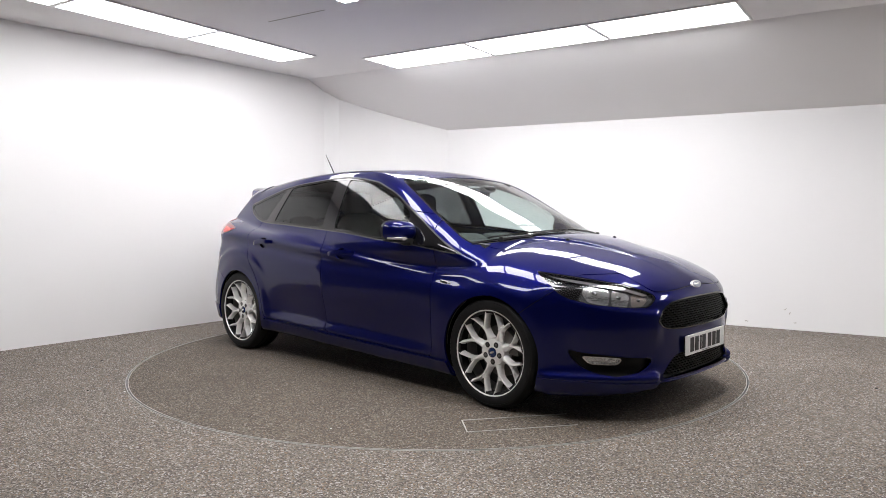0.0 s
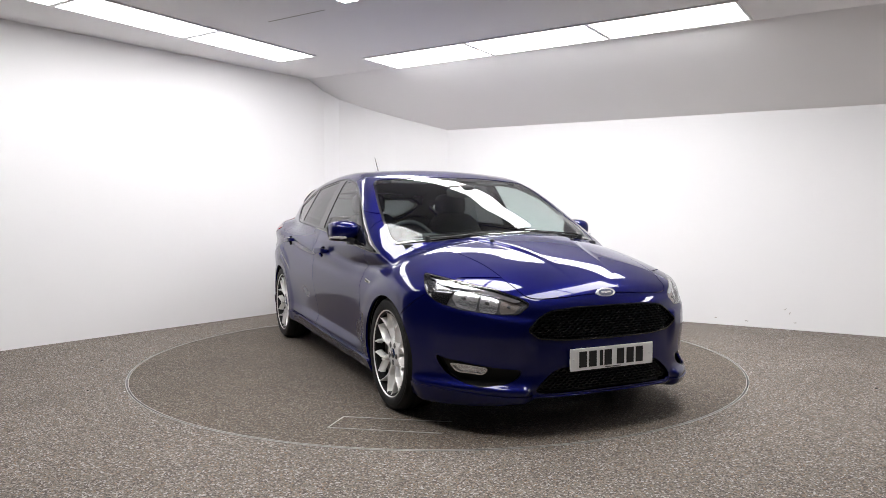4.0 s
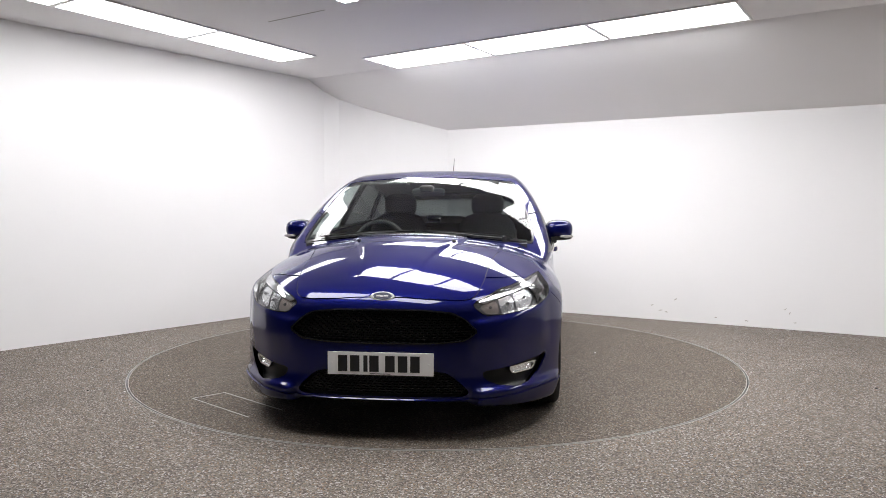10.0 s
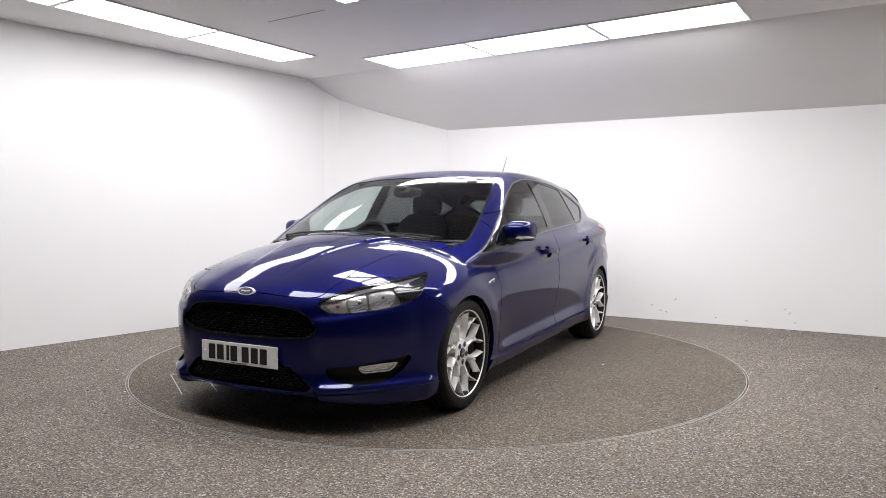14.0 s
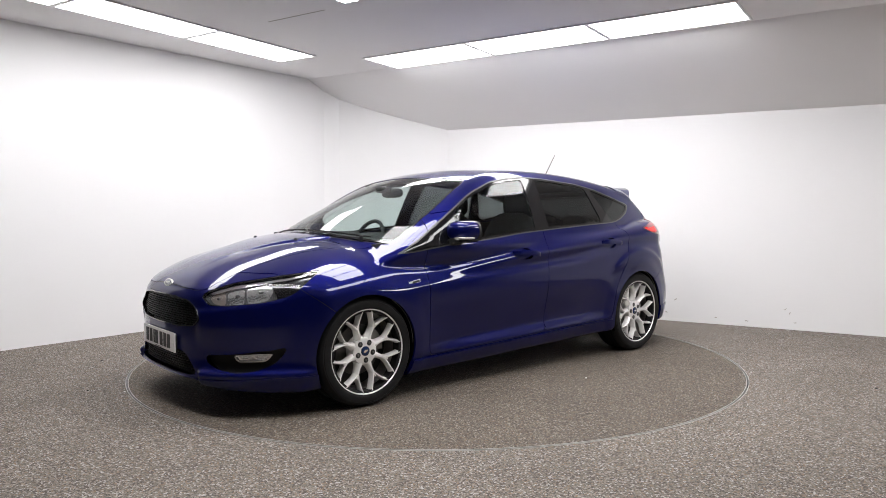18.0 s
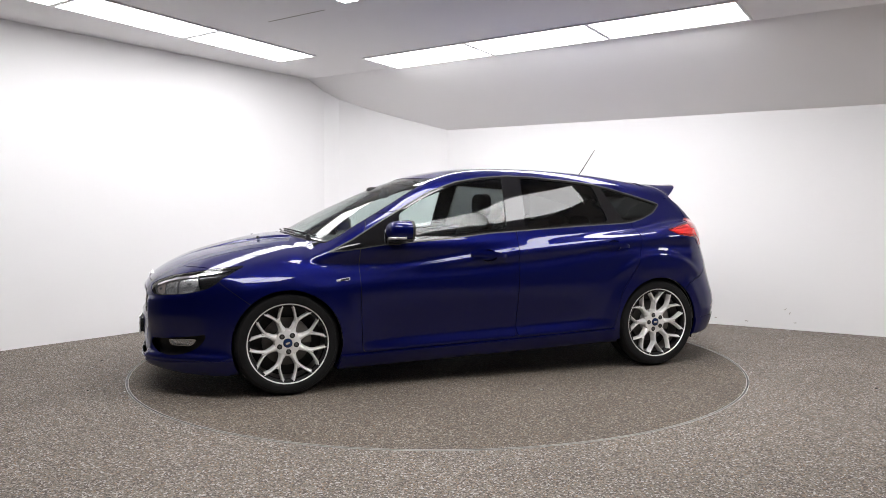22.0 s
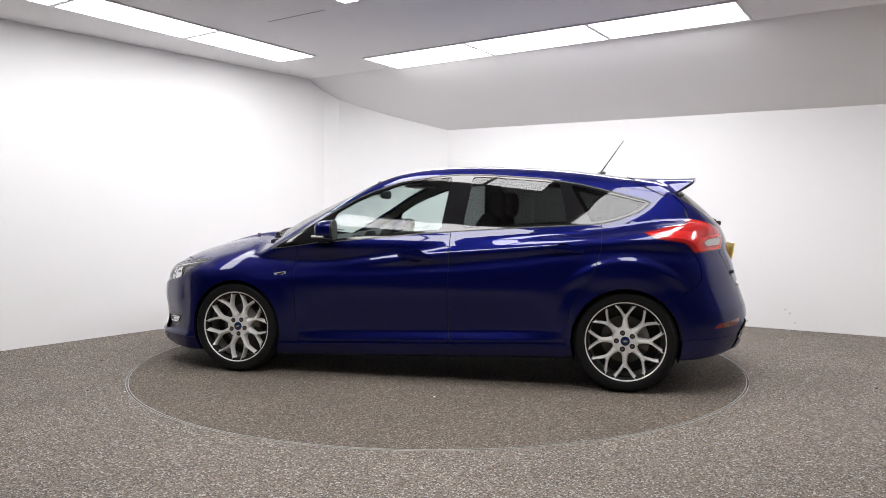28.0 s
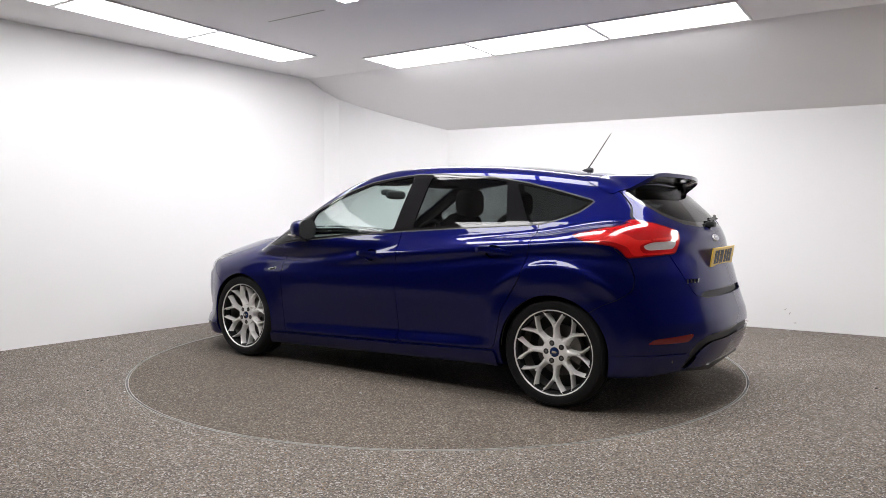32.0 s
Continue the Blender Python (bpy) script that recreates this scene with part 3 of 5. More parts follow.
def from_rear_corner(V):
    return np.stack([V[:, 0] * 0.82 + np.abs(V[:, 1]) * 0.572, V[:, 2]], 1)


def carried(ob):
    """Places a part built in the car's own measures on the turntable."""
    ob.location = (CAR_X, CAR_Y, 0)
    return ob


def cpart(name, bm, mat, parent=car, label="", smooth=True):
    ob = part(name, bm, mat, parent, label, smooth)
    return carried(ob) if parent is car else ob


SHUT = 0.0022


def panel(shell, name, field, mat, label="", both=False, parent=car, proud=0.0):
    """Cuts a panel with a shut line round it out of the shell."""
    inner, rest = cut(shell, lambda V: field(V) + SHUT)
    band, rest = cut(rest, lambda V: field(V) - SHUT)
    made = []
    for side in ((1, -1) if both else (0,)):
        made.append(emit(name, inner, mat, parent, label, inset=-proud, depth=0.012, side=side))
    # black strip sunk behind the shut line, standing in for the gap's shade
    for piece in pieces(band):
        emit("shut_line_seal", piece, BLACK, parent, inset=0.009, depth=0)
    return rest, made


def sided(limit):
    return lambda V: np.abs(V[:, 1]) > limit


def ahead(limit):
    return lambda V: V[:, 0] > limit


def behind(limit):
    return lambda V: V[:, 0] < limit


SIDE_GLASS = [(1.085, 0.865), (0.97, 0.875), (0.719, 0.910), (0.349, 0.940), (-0.022, 0.977), (-0.396, 1.000), (-0.773, 1.022), (-1.10, 1.037), (-1.18, 1.045), (-1.281, 1.068), (-1.407, 1.117), (-1.487, 1.180), (-1.459, 1.196), (-1.265, 1.249), (-1.033, 1.307), (-0.80, 1.346), (-0.414, 1.377), (-0.219, 1.381), (-0.02, 1.364), (0.17, 1.333), (0.36, 1.266), (0.45, 1.225), (0.655, 1.108), (0.745, 1.057), (0.91, 0.957)]
PANES = (("front_side_window", [(0.63, 0.937), (0.349, 0.962), (-0.022, 0.999), (-0.140, 1.008), (-0.182, 1.360), (-0.02, 1.344), (0.16, 1.313), (0.35, 1.245), (0.45, 1.203), (0.60, 1.118)], "clear"),
         ("rear_side_window", [(-0.285, 1.016), (-0.396, 1.022), (-0.773, 1.044), (-0.965, 1.053), (-0.900, 1.312), (-0.80, 1.325), (-0.414, 1.357), (-0.325, 1.359)], "dark"),
         ("quarter_window", [(-1.105, 1.058), (-1.18, 1.066), (-1.275, 1.089), (-1.39, 1.133), (-1.455, 1.178), (-1.262, 1.228), (-1.029, 1.287), (-0.97, 1.296)], "dark"))
WINDSCREEN = [(1.275, 0.0), (1.235, 0.28), (1.16, 0.53), (1.065, 0.735), (1.00, 0.748), (0.84, 0.728), (0.60, 0.682), (0.37, 0.625), (0.31, 0.585), (0.34, 0.45), (0.37, 0.25), (0.385, 0.0), (0.385, -0.1), (1.275, -0.1)]
REAR_GLASS = [(-0.1, 1.30), (0.50, 1.285), (0.600, 1.225), (0.592, 1.172), (0.51, 1.092), (0.39, 1.048), (0.2, 1.032), (-0.1, 1.027)]
BONNET_EDGE = [(2.140, -0.1), (2.140, 0.0), (2.136, 0.24), (2.115, 0.38), (2.082, 0.455), (1.95, 0.487), (1.70, 0.505), (1.50, 0.535), (1.35, 0.572), (1.22, 0.620), (1.10, 0.695), (1.10, 0.66), (1.18, 0.49), (1.265, 0.28), (1.31, 0.0), (1.31, -0.1)]
COWL = [(1.306, -0.1), (1.306, 0.0), (1.260, 0.28), (1.185, 0.52), (1.095, 0.71), (1.066, 0.745), (1.055, 0.730), (1.15, 0.53), (1.225, 0.28), (1.268, 0.0), (1.268, -0.1)]
HEADLIGHT = [(-1.028, 0.664), (-0.98, 0.693), (-0.835, 0.737), (-0.677, 0.762), (-0.577, 0.776), (-0.415, 0.797), (-0.455, 0.735), (-0.49, 0.688), (-0.542, 0.660), (-0.662, 0.630), (-0.872, 0.612), (-0.975, 0.613)]
GRILLE = [(-0.1, 0.650), (0.208, 0.647), (0.347, 0.634), (0.407, 0.602), (0.474, 0.540), (0.407, 0.493), (0.262, 0.482), (-0.1, 0.478)]
INTAKE = [(-0.1, 0.352), (0.295, 0.350), (0.350, 0.325), (0.432, 0.246), (0.412, 0.226), (0.2, 0.227), (-0.1, 0.228)]
FOG_RECESS = [(-0.990, 0.342), (-0.977, 0.302), (-0.908, 0.272), (-0.792, 0.254), (-0.697, 0.264), (-0.605, 0.300), (-0.555, 0.350), (-0.535, 0.395), (-0.60, 0.378), (-0.70, 0.368), (-0.82, 0.354)]
FOG_LAMP = [(-0.826, 0.346), (-0.802, 0.310), (-0.650, 0.312), (-0.605, 0.356), (-0.70, 0.354)]
TAIL_LIGHT = [(-0.672, 0.993), (-0.821, 1.028), (-0.956, 1.050), (-1.008, 1.083), (-1.137, 1.058), (-1.286, 1.014), (-1.290, 0.965), (-1.250, 0.886), (-0.949, 0.866), (-0.918, 0.909), (-0.877, 0.932), (-0.724, 0.955)]
TAIL_CLEAR = [(-1.040, 0.932), (-1.096, 0.951), (-1.265, 0.960), (-1.237, 0.915), (-1.072, 0.909)]
TAILGATE = [(-0.1, 1.45), (0.53, 1.42), (0.595, 1.25), (0.625, 1.16), (0.668, 1.085), (0.66, 0.98), (0.602, 0.884), (0.546, 0.739), (0.497, 0.655), (0.40, 0.640), (-0.1, 0.632)]
REAR_INSERT = [(-0.1, 0.455), (0.46, 0.440), (0.55, 0.412), (0.60, 0.36), (0.625, 0.262), (0.585, 0.258), (0.53, 0.355), (0.45, 0.395), (-0.1, 0.405)]
REFLECTOR = [(-1.047, 0.408), (-1.092, 0.437), (-1.337, 0.457), (-1.300, 0.414)]
FRONT_DOOR = [(0.872, 0.90), (0.878, 0.735), (0.870, 0.44), (0.860, 0.240), (0.82, 0.236), (-0.17, 0.271), (-0.199, 0.30), (-0.205, 0.664), (-0.215, 1.2), (0.2, 1.2), (0.8, 1.1)]
REAR_DOOR = [(-0.215, 1.2), (-0.205, 0.664), (-0.199, 0.30), (-0.23, 0.273), (-0.93, 0.300), (-0.955, 0.33), (-1.0, 0.545), (-1.127, 0.737), (-1.173, 0.885), (-1.178, 1.00), (-1.14, 1.2)]
SKIRT = [(1.05, 0.05), (1.0, 0.228), (0.86, 0.229), (-0.2, 0.264), (-0.96, 0.296), (-1.0, 0.05)]
FRONT_BUMPER = [(1.45, 0.05), (1.45, 0.50), (1.588, 0.60), (1.717, 0.697), (1.78, 0.78), (2.7, 0.80), (2.7, 0.05)]
FRONT_LIP = [(1.55, 0.05), (1.55, 0.236), (1.85, 0.230), (2.02, 0.220), (2.7, 0.205), (2.7, 0.05)]
REAR_BUMPER = [(-1.66, 0.93), (-1.745, 0.84), (-1.775, 0.75), (-1.765, 0.69), (-1.70, 0.645), (-1.609, 0.607), (-1.45, 0.50), (-1.45, 0.05), (-2.7, 0.05), (-2.7, 0.93)]
REAR_SKIRT = [(-1.5, 0.05), (-1.5, 0.335), (-1.80, 0.345), (-2.0, 0.350), (-2.05, 0.30), (-2.05, 0.05)]


def arch_field(V):
    d = np.minimum(*[np.hypot(V[:, 0] - ax, V[:, 2] - AXLE_Z) - 0.334 for ax in AXLES])
    return np.where(np.abs(V[:, 1]) > 0.45, d, 0.1)


glass_field = outline(SIDE_GLASS, from_side, sided(0.45), 1)
screen_field = outline(WINDSCREEN, from_top, lambda V: V[:, 2] > 0.92, 1)
hatch_field = outline(REAR_GLASS, from_front, behind(-1.55), 1)

# dark lining of the cabin, seen through the glass
lining = skin(0.045)
for field in (arch_field, glass_field, screen_field, hatch_field):
    lining = cut(lining, field)[1]
lining = cut(lining, lambda V: 0.33 - V[:, 2])[0]
lining = cut(lining, lambda V: V[:, 0] - 1.15)[0]
emit("cabin_lining", lining, LINING, car, "dark grey cabin lining", inset=0.028, depth=0)

shell = skin(0.0132)
_, shell = cut(shell, arch_field)

# glass
dlo, shell = cut(shell, glass_field)
for name, pts, kind in PANES:
    pane, dlo = cut(dlo, outline(pts, from_side, sided(0.45), 1))
    for side in (1, -1):
        emit(name, pane, CLEAR if kind == "clear" else TINTED, car, "lightly tinted side window" if kind == "clear" else "dark privacy glass", 0.005, 0.0, side)
dlo, edge_strip = cut(dlo, outline(SIDE_GLASS, from_side, sided(0.45), 1, grow=-0.008))
for side in (1, -1):
    emit("window_edge", edge_strip, SATIN, car, "satin grey strip round the side windows", -0.001, 0.012, side)
    emit("window_trim", dlo, TRIM, car, "satin black window surround", 0.0015, 0.012, side)
ws, shell = cut(shell, screen_field)
clear, border = cut(ws, outline(WINDSCREEN, from_top, lambda V: V[:, 2] > 0.92, 1, grow=-0.014))
emit("windscreen", clear, CLEAR, car, "clear curved windscreen", 0.003, 0)
emit("windscreen_border", border, GLOSSBLACK, car, "black printed glass edge", 0.003, 0.01)
rg, shell = cut(shell, hatch_field)
clear, border = cut(rg, outline(REAR_GLASS, from_front, behind(-1.55), 1, grow=-0.03))
emit("rear_window", clear, TINTED, car, "dark privacy glass in the tailgate", 0.004, 0)
emit("rear_window_border", border, GLOSSBLACK, car, "black glass edge", 0.004, 0.01)

# lamps cut out of the skin
hl, shell = cut(shell, outline(HEADLIGHT, from_corner, ahead(1.3), 1))
tl, shell = cut(shell, outline(TAIL_LIGHT, from_rear_corner, behind(-1.2), 1))
# openings of the nose
grille, shell = cut(shell, outline(GRILLE, from_front, ahead(1.8), 1))
intake, shell = cut(shell, outline(INTAKE, from_front, ahead(1.8), 2))
fog, shell = cut(shell, outline(FOG_RECESS, from_corner, ahead(1.5), 1))
refl, shell = cut(shell, outline(REFLECTOR, from_rear_corner, behind(-1.6), 1))
insert, shell = cut(shell, outline(REAR_INSERT, from_front, behind(-1.7), 2))
grip, shell = cut(shell, outline([(-0.1, 0.672), (0.40, 0.674), (0.46, 0.655), (0.42, 0.636), (-0.1, 0.632)], from_front, behind(-1.7), 1))
# shallow recess, so its shade is put in as black
emit("tailgate_grip", grip, BLACK, car, "tailgate grip recess, coloured black for its shade", 0.022, -0.021)
cowl, shell = cut(shell, outline(COWL, from_top, lambda V: (V[:, 2] > 0.85) & (V[:, 0] > 0.9), 1))
emit("cowl_panel", cowl, BLACK, car, "black plastic scuttle panel under the wipers", 0.010, 0.02)

# painted panels with shut lines
shell, _ = panel(shell, "bonnet", outline(BONNET_EDGE, from_top, lambda V: (V[:, 2] > 0.64) & (V[:, 0] > 1.0), 2), PAINT)
shell, _ = panel(shell, "tailgate", outline(TAILGATE, from_front, behind(-1.33), 1), PAINT)
HANDLES = ((0.012, 0.838), (-0.944, 0.889))
hollows = []
for x, z in HANDLES:
    ring = [(x + 0.062 * math.cos(a), z - 0.004 + 0.040 * math.sin(a)) for a in np.linspace(0, 2 * math.pi, 25)[:-1]]
    hollow, shell = cut(shell, outline(ring, from_side, sided(0.5), 0))
    hollows.append(hollow)
for name, pts in (("front_door", FRONT_DOOR), ("rear_door", REAR_DOOR)):
    shell, doors = panel(shell, name, outline(pts, from_side, sided(0.5), 2), PAINT, both=True)
    if name == "front_door":
        front_doors = doors
    else:
        rear_doors = doors
lip, shell = cut(shell, outline(FRONT_LIP, from_side, None, 0))
emit("front_lip", lip, PAINT, car, "body-coloured splitter lip", -0.007, 0.02)
shell, _ = panel(shell, "front_bumper", outline(FRONT_BUMPER, from_side, ahead(1.3), 1), PAINT)
skirts, shell = cut(shell, outline(SKIRT, from_side, None, 0))
for side in (1, -1):
    emit("side_skirt", skirts, PAINT, car, "body-coloured flared side skirt", -0.016, 0.026, side)
low, shell = cut(shell, outline(REAR_SKIRT, from_side, behind(-1.4), 0))
emit("rear_skirt", low, PAINT, car, "body-coloured rear valance", -0.008, 0.02)
shell, _ = panel(shell, "rear_bumper", outline(REAR_BUMPER, from_side, behind(-1.3), 1), PAINT)
wings, shell = cut(shell, lambda V: 0.80 - V[:, 0] + 0.9 * np.maximum(V[:, 2] - 0.93, 0) * 4)
for side in (1, -1):
    emit("front_wing", wings, PAINT, car, "", 0, 0.012, side)
emit("body_frame", shell, PAINT, car, "painted roof, pillars and rear quarters", 0, 0.012)

# ---- grille, intake, fog recesses
frame_in, frame_ring = cut(grille, outline(GRILLE, from_front, ahead(1.8), 1, grow=-0.007))
emit("grille_frame", frame_ring, GLOSSBLACK, car, "gloss black grille surround", -0.004, 0.03)
# black backing in place of the shaded space behind the bars
grille_back = emit("grille_back", frame_in, BLACK, car, "black sheet standing for the shade behind the grille", 0.06, 0)
emit("grille_wall", grille, BLACK, car, "", 0.055, -0.05)
emit("lower_intake", intake, BLACK, car, "black lower air intake", 0.05, -0.048)


def honeycomb(poly_field, lo, hi, cell_w, cell_h, inset, thick):
    """Bars of a honeycomb laid behind the skin of the nose, as one mesh."""
    verts, faces = [], []
    rows = int((hi[1] - lo[1]) / (cell_h * 0.75)) + 2
    cols = int((hi[0] - lo[0]) / cell_w) + 2
    segs = []
    for r in range(rows):
        for c in range(cols):
            cy = lo[0] + (c + 0.5 * (r % 2)) * cell_w
            cz = lo[1] + r * cell_h * 0.75
            p = [(cy - cell_w / 2, cz - cell_h / 4), (cy, cz - cell_h / 2), (cy + cell_w / 2, cz - cell_h / 4), (cy + cell_w / 2, cz + cell_h / 4)]
            segs += [(p[0], p[1]), (p[1], p[2]), (p[2], p[3])]
    A, B = np.array([s[0] for s in segs]), np.array([s[1] for s in segs])
    M = (A + B) / 2
    ok = poly_field(np.stack([np.full(len(M), 2.1), M[:, 0], M[:, 1]], 1)) < 0.002
    A, B = A[ok], B[ok]
    xa, xb = on_front(A[:, 0], A[:, 1]) - inset, on_front(B[:, 0], B[:, 1]) - inset
    for a, b, x0, x1 in zip(A, B, xa, xb):
        d = (b - a) / (np.linalg.norm(b - a) + 1e-9)
        n = np.array([-d[1], d[0]]) * thick / 2
        k = len(verts)
        for x, p in ((x0, a), (x1, b)):
            for dx, s in ((0, 1), (0, -1), (-0.018, -1), (-0.018, 1)):
                verts.append((x + dx + CAR_X, p[0] + n[0] * s + CAR_Y, p[1] + n[1] * s))
        for i in range(4):
            j = (i + 1) % 4
            faces.append((k + i, k + j, k + 4 + j, k + 4 + i))
    return verts, faces


v, f = honeycomb(outline(GRILLE, from_front, None, 1, grow=-0.010), (-0.48, 0.47), (0.48, 0.66), 0.032, 0.017, 0.014, 0.0034)
link("grille_mesh", v, f, GRILLEBLACK, car, "gloss black honeycomb grille")
v, f = honeycomb(outline(INTAKE, from_front, None, 2, grow=-0.012), (-0.46, 0.22), (0.46, 0.36), 0.032, 0.017, 0.022, 0.0034)
link("intake_mesh", v, f, GRILLEBLACK, car, "black honeycomb intake mesh")
for side in (1, -1):
    emit("fog_recess", fog, GRILLEBLACK, car, "black plastic fog lamp bezel", 0.030, -0.030, side)
lampface, _ = cut(fog, outline(FOG_LAMP, from_corner, ahead(1.5), 1))
lens_in, lens_ring = cut(lampface, outline(FOG_LAMP, from_corner, ahead(1.5), 1, grow=-0.006))
for side in (1, -1):
    lamp = emit("fog_lamp", lens_ring, CHROME, car, "rectangular fog lamp with a chrome edge", 0.012, 0.016, side)
    emit("reflector", lens_in, FACETS, lamp, "", 0.024, 0, side)
    emit("lens", lens_in, LENS, lamp, "", 0.012, 0, side)

# ---- headlights
hl_core, hl_rim = cut(hl, outline(HEADLIGHT, from_corner, ahead(1.3), 1, grow=-0.004))
strip, hl_low = cut(hl_core, outline([(-0.99, 0.690), (-0.835, 0.735), (-0.677, 0.760), (-0.43, 0.790), (-0.55, 0.757), (-0.70, 0.734), (-0.84, 0.708), (-0.96, 0.672)], from_corner, ahead(1.3), 1))
bowl_a, hl_low = cut(hl_low, outline([(-0.765, 0.718), (-0.66, 0.736), (-0.625, 0.722), (-0.615, 0.690), (-0.635, 0.650), (-0.752, 0.627)], from_corner, ahead(1.3), 1))
bowl_b, hl_low = cut(hl_low, outline([(-0.872, 0.697), (-0.775, 0.716), (-0.762, 0.627), (-0.862, 0.618)], from_corner, ahead(1.3), 1))
turn, hl_low = cut(hl_low, outline([(-0.985, 0.665), (-0.882, 0.694), (-0.872, 0.618), (-0.955, 0.620)], from_corner, ahead(1.3), 1))
hl_rear, hl_front = cut(hl_low, lambda V: -0.612 - from_corner(V)[:, 0] - 0.5 * (V[:, 2] - 0.70))
for side in (1, -1):
    light = emit("headlight", hl_rim, GLOSSBLACK, car, "clear headlight with chrome reflectors and dark bezel", 0.002, 0.05, side)
    emit("bezel", hl_front, DARKBEZEL, light, "satin grey inner bezel", 0.022, 0, side)
    emit("rear_bezel", hl_rear, GLOSSBLACK, light, "black inner bezel", 0.022, -0.01, side)
    emit("light_strip", strip, CHROME, light, "bright daytime light strip", 0.012, 0.03, side)
    emit("main_reflector", bowl_a, FACETS, light, "chrome reflector bowl", 0.0235, 0, side)
    emit("dipped_reflector", bowl_b, FACETS, light, "chrome reflector bowl", 0.0235, 0, side)
    emit("turn_signal", turn, AMBERCHROME, light, "amber-tinted indicator reflector", 0.0235, 0, side)
    emit("lens", hl_core, LENS, light, "clear lens", 0.001, 0, side)
    for target, z in ((-0.69, 0.684), (-0.815, 0.663), (-0.925, 0.648)):
        ys = np.linspace(0.45, 0.85, 81)
        xs = on_front(ys, np.full(81, z))
        k = int(np.abs(-xs * 0.643 + ys * 0.766 - target).argmin())
        x, y = float(xs[k]), float(ys[k])
        bulb = part("bulb", lathe([(0.0001, 0.020), (0.007, 0.016), (0.009, 0.0), (0.009, -0.02)], 16, "x"), DARKBEZEL, light, smooth=True)
        bulb.location = (x - 0.030 + CAR_X, side * (y - 0.012) + CAR_Y, z)

# ---- tail lights and reflectors
clear, red = cut(tl, outline(TAIL_CLEAR, from_rear_corner, behind(-1.2), 1))
red_core, red_rim = cut(red, outline(TAIL_LIGHT, from_rear_corner, behind(-1.2), 1, grow=-0.006))
guide, red_core = cut(red_core, outline([(-0.690, 0.985), (-0.83, 1.005), (-0.945, 1.000), (-1.015, 0.962), (-1.085, 0.968), (-1.262, 0.985), (-1.262, 0.972), (-1.09, 0.957), (-1.020, 0.935), (-1.040, 0.892), (-1.235, 0.900), (-1.240, 0.888), (-0.985, 0.878), (-0.960, 0.925), (-0.885, 0.955), (-0.735, 0.968)], from_rear_corner, behind(-1.2), 1))
for side in (1, -1):
    light = emit("tail_light", red_rim, REDEDGE, car, "large red tail light with a clear centre lens", -0.002, 0.03, side)
    emit("red_lens", red_core, REDLENS, light, "glossy red lens", -0.003, 0.02, side)
    emit("light_guide", guide, REDGUIDE, light, "bright red light guide band", -0.005, 0.02, side)
    emit("reversing_lens", clear, CLEARLENS, light, "frosted clear lens", -0.001, 0.02, side)
    emit("rear_reflector", refl, REDEDGE, car, "dark red bumper reflector", -0.001, 0.015, side)
emit("diffuser_channel", insert, BLACK, car, "black plastic rear bumper insert", 0.012, -0.011)

# ---- badges, number plates
def oval_badge(x, z, facing, tilt):
    bd = lathe([(0.0001, 0.006), (0.80, 0.005), (0.86, 0.0065), (1.0, 0.004), (1.0, -0.006)], 40, "x")
    bmesh.ops.scale(bd, vec=(1, 0.060, 0.0235), verts=bd.verts)
    ob = cpart("oval_badge", bd, ALLOY, car, "oval chrome-edged badge, plain")
    ob.matrix_local = pose(x + CAR_X, CAR_Y, z, 0, tilt, 0 if facing > 0 else 180)
    c = lathe([(0.0001, 0.0075), (0.76, 0.007), (0.78, 0.004)], 40, "x")
    bmesh.ops.scale(c, vec=(1, 0.060, 0.0235), verts=c.verts)
    part("centre", c, BADGEGREY, ob, "brushed blue-grey centre", True)
    for k, (y0, y1, z0) in enumerate(((-0.030, -0.012, 0.001), (-0.010, 0.006, -0.001), (0.008, 0.030, 0.001))):
        part("emblem_bar", box(0.0070, 0.0088, y0, y1, z0 - 0.004, z0 + 0.004, 0.0008), ALLOY, ob, smooth=False)


oval_badge(float(on_front([0.0], [0.706])[0]) + 0.002, 0.706, 1, -24)
oval_badge(float(on_rear([0.0], [0.965])[0]) - 0.002, 0.965, -1, -30)


def number_plate(x, z, facing, mat, label, tilt):
    bm = box(-0.004, 0.004, -0.26, 0.26, -0.0555, 0.0555, 0.002)
    ob = cpart("number_plate", bm, mat, car, label, False)
    ob.matrix_local = pose(x + CAR_X, CAR_Y, z, 0, tilt, 0 if facing > 0 else 180)
    for k, yc in enumerate((-0.185, -0.125, -0.072, -0.030, 0.048, 0.110, 0.170)):
        w = 0.010 if k == 2 else 0.023
        part("dark_bar", box(0.004, 0.0055, yc - w, yc + w, -0.0395, 0.0395), BLACK, ob, smooth=False)
    for yc in (-0.238, 0.238):
        s = part("screw_cap", lathe([(0.0001, 0.009), (0.005, 0.008), (0.006, 0.004)], 12, "x"), mat, ob, smooth=True)
        s.location = (0, yc, 0.0)
    part("maker_line", box(0.004, 0.005, -0.05, 0.05, -0.0505, -0.0475), BLACK, ob, smooth=False)
    return ob


number_plate(2.200, 0.3865, 1, PLATEWHITE, "white front number plate with dark bars", 0)
number_plate(float(on_rear([0.0], [0.855])[0]) - 0.020, 0.855, -1, PLATEYELLOW, "yellow rear number plate with dark bars", 9)
cpart("plate_holder", box(2.150, 2.195, -0.240, 0.240, 0.342, 0.431, 0.006), BLACK)
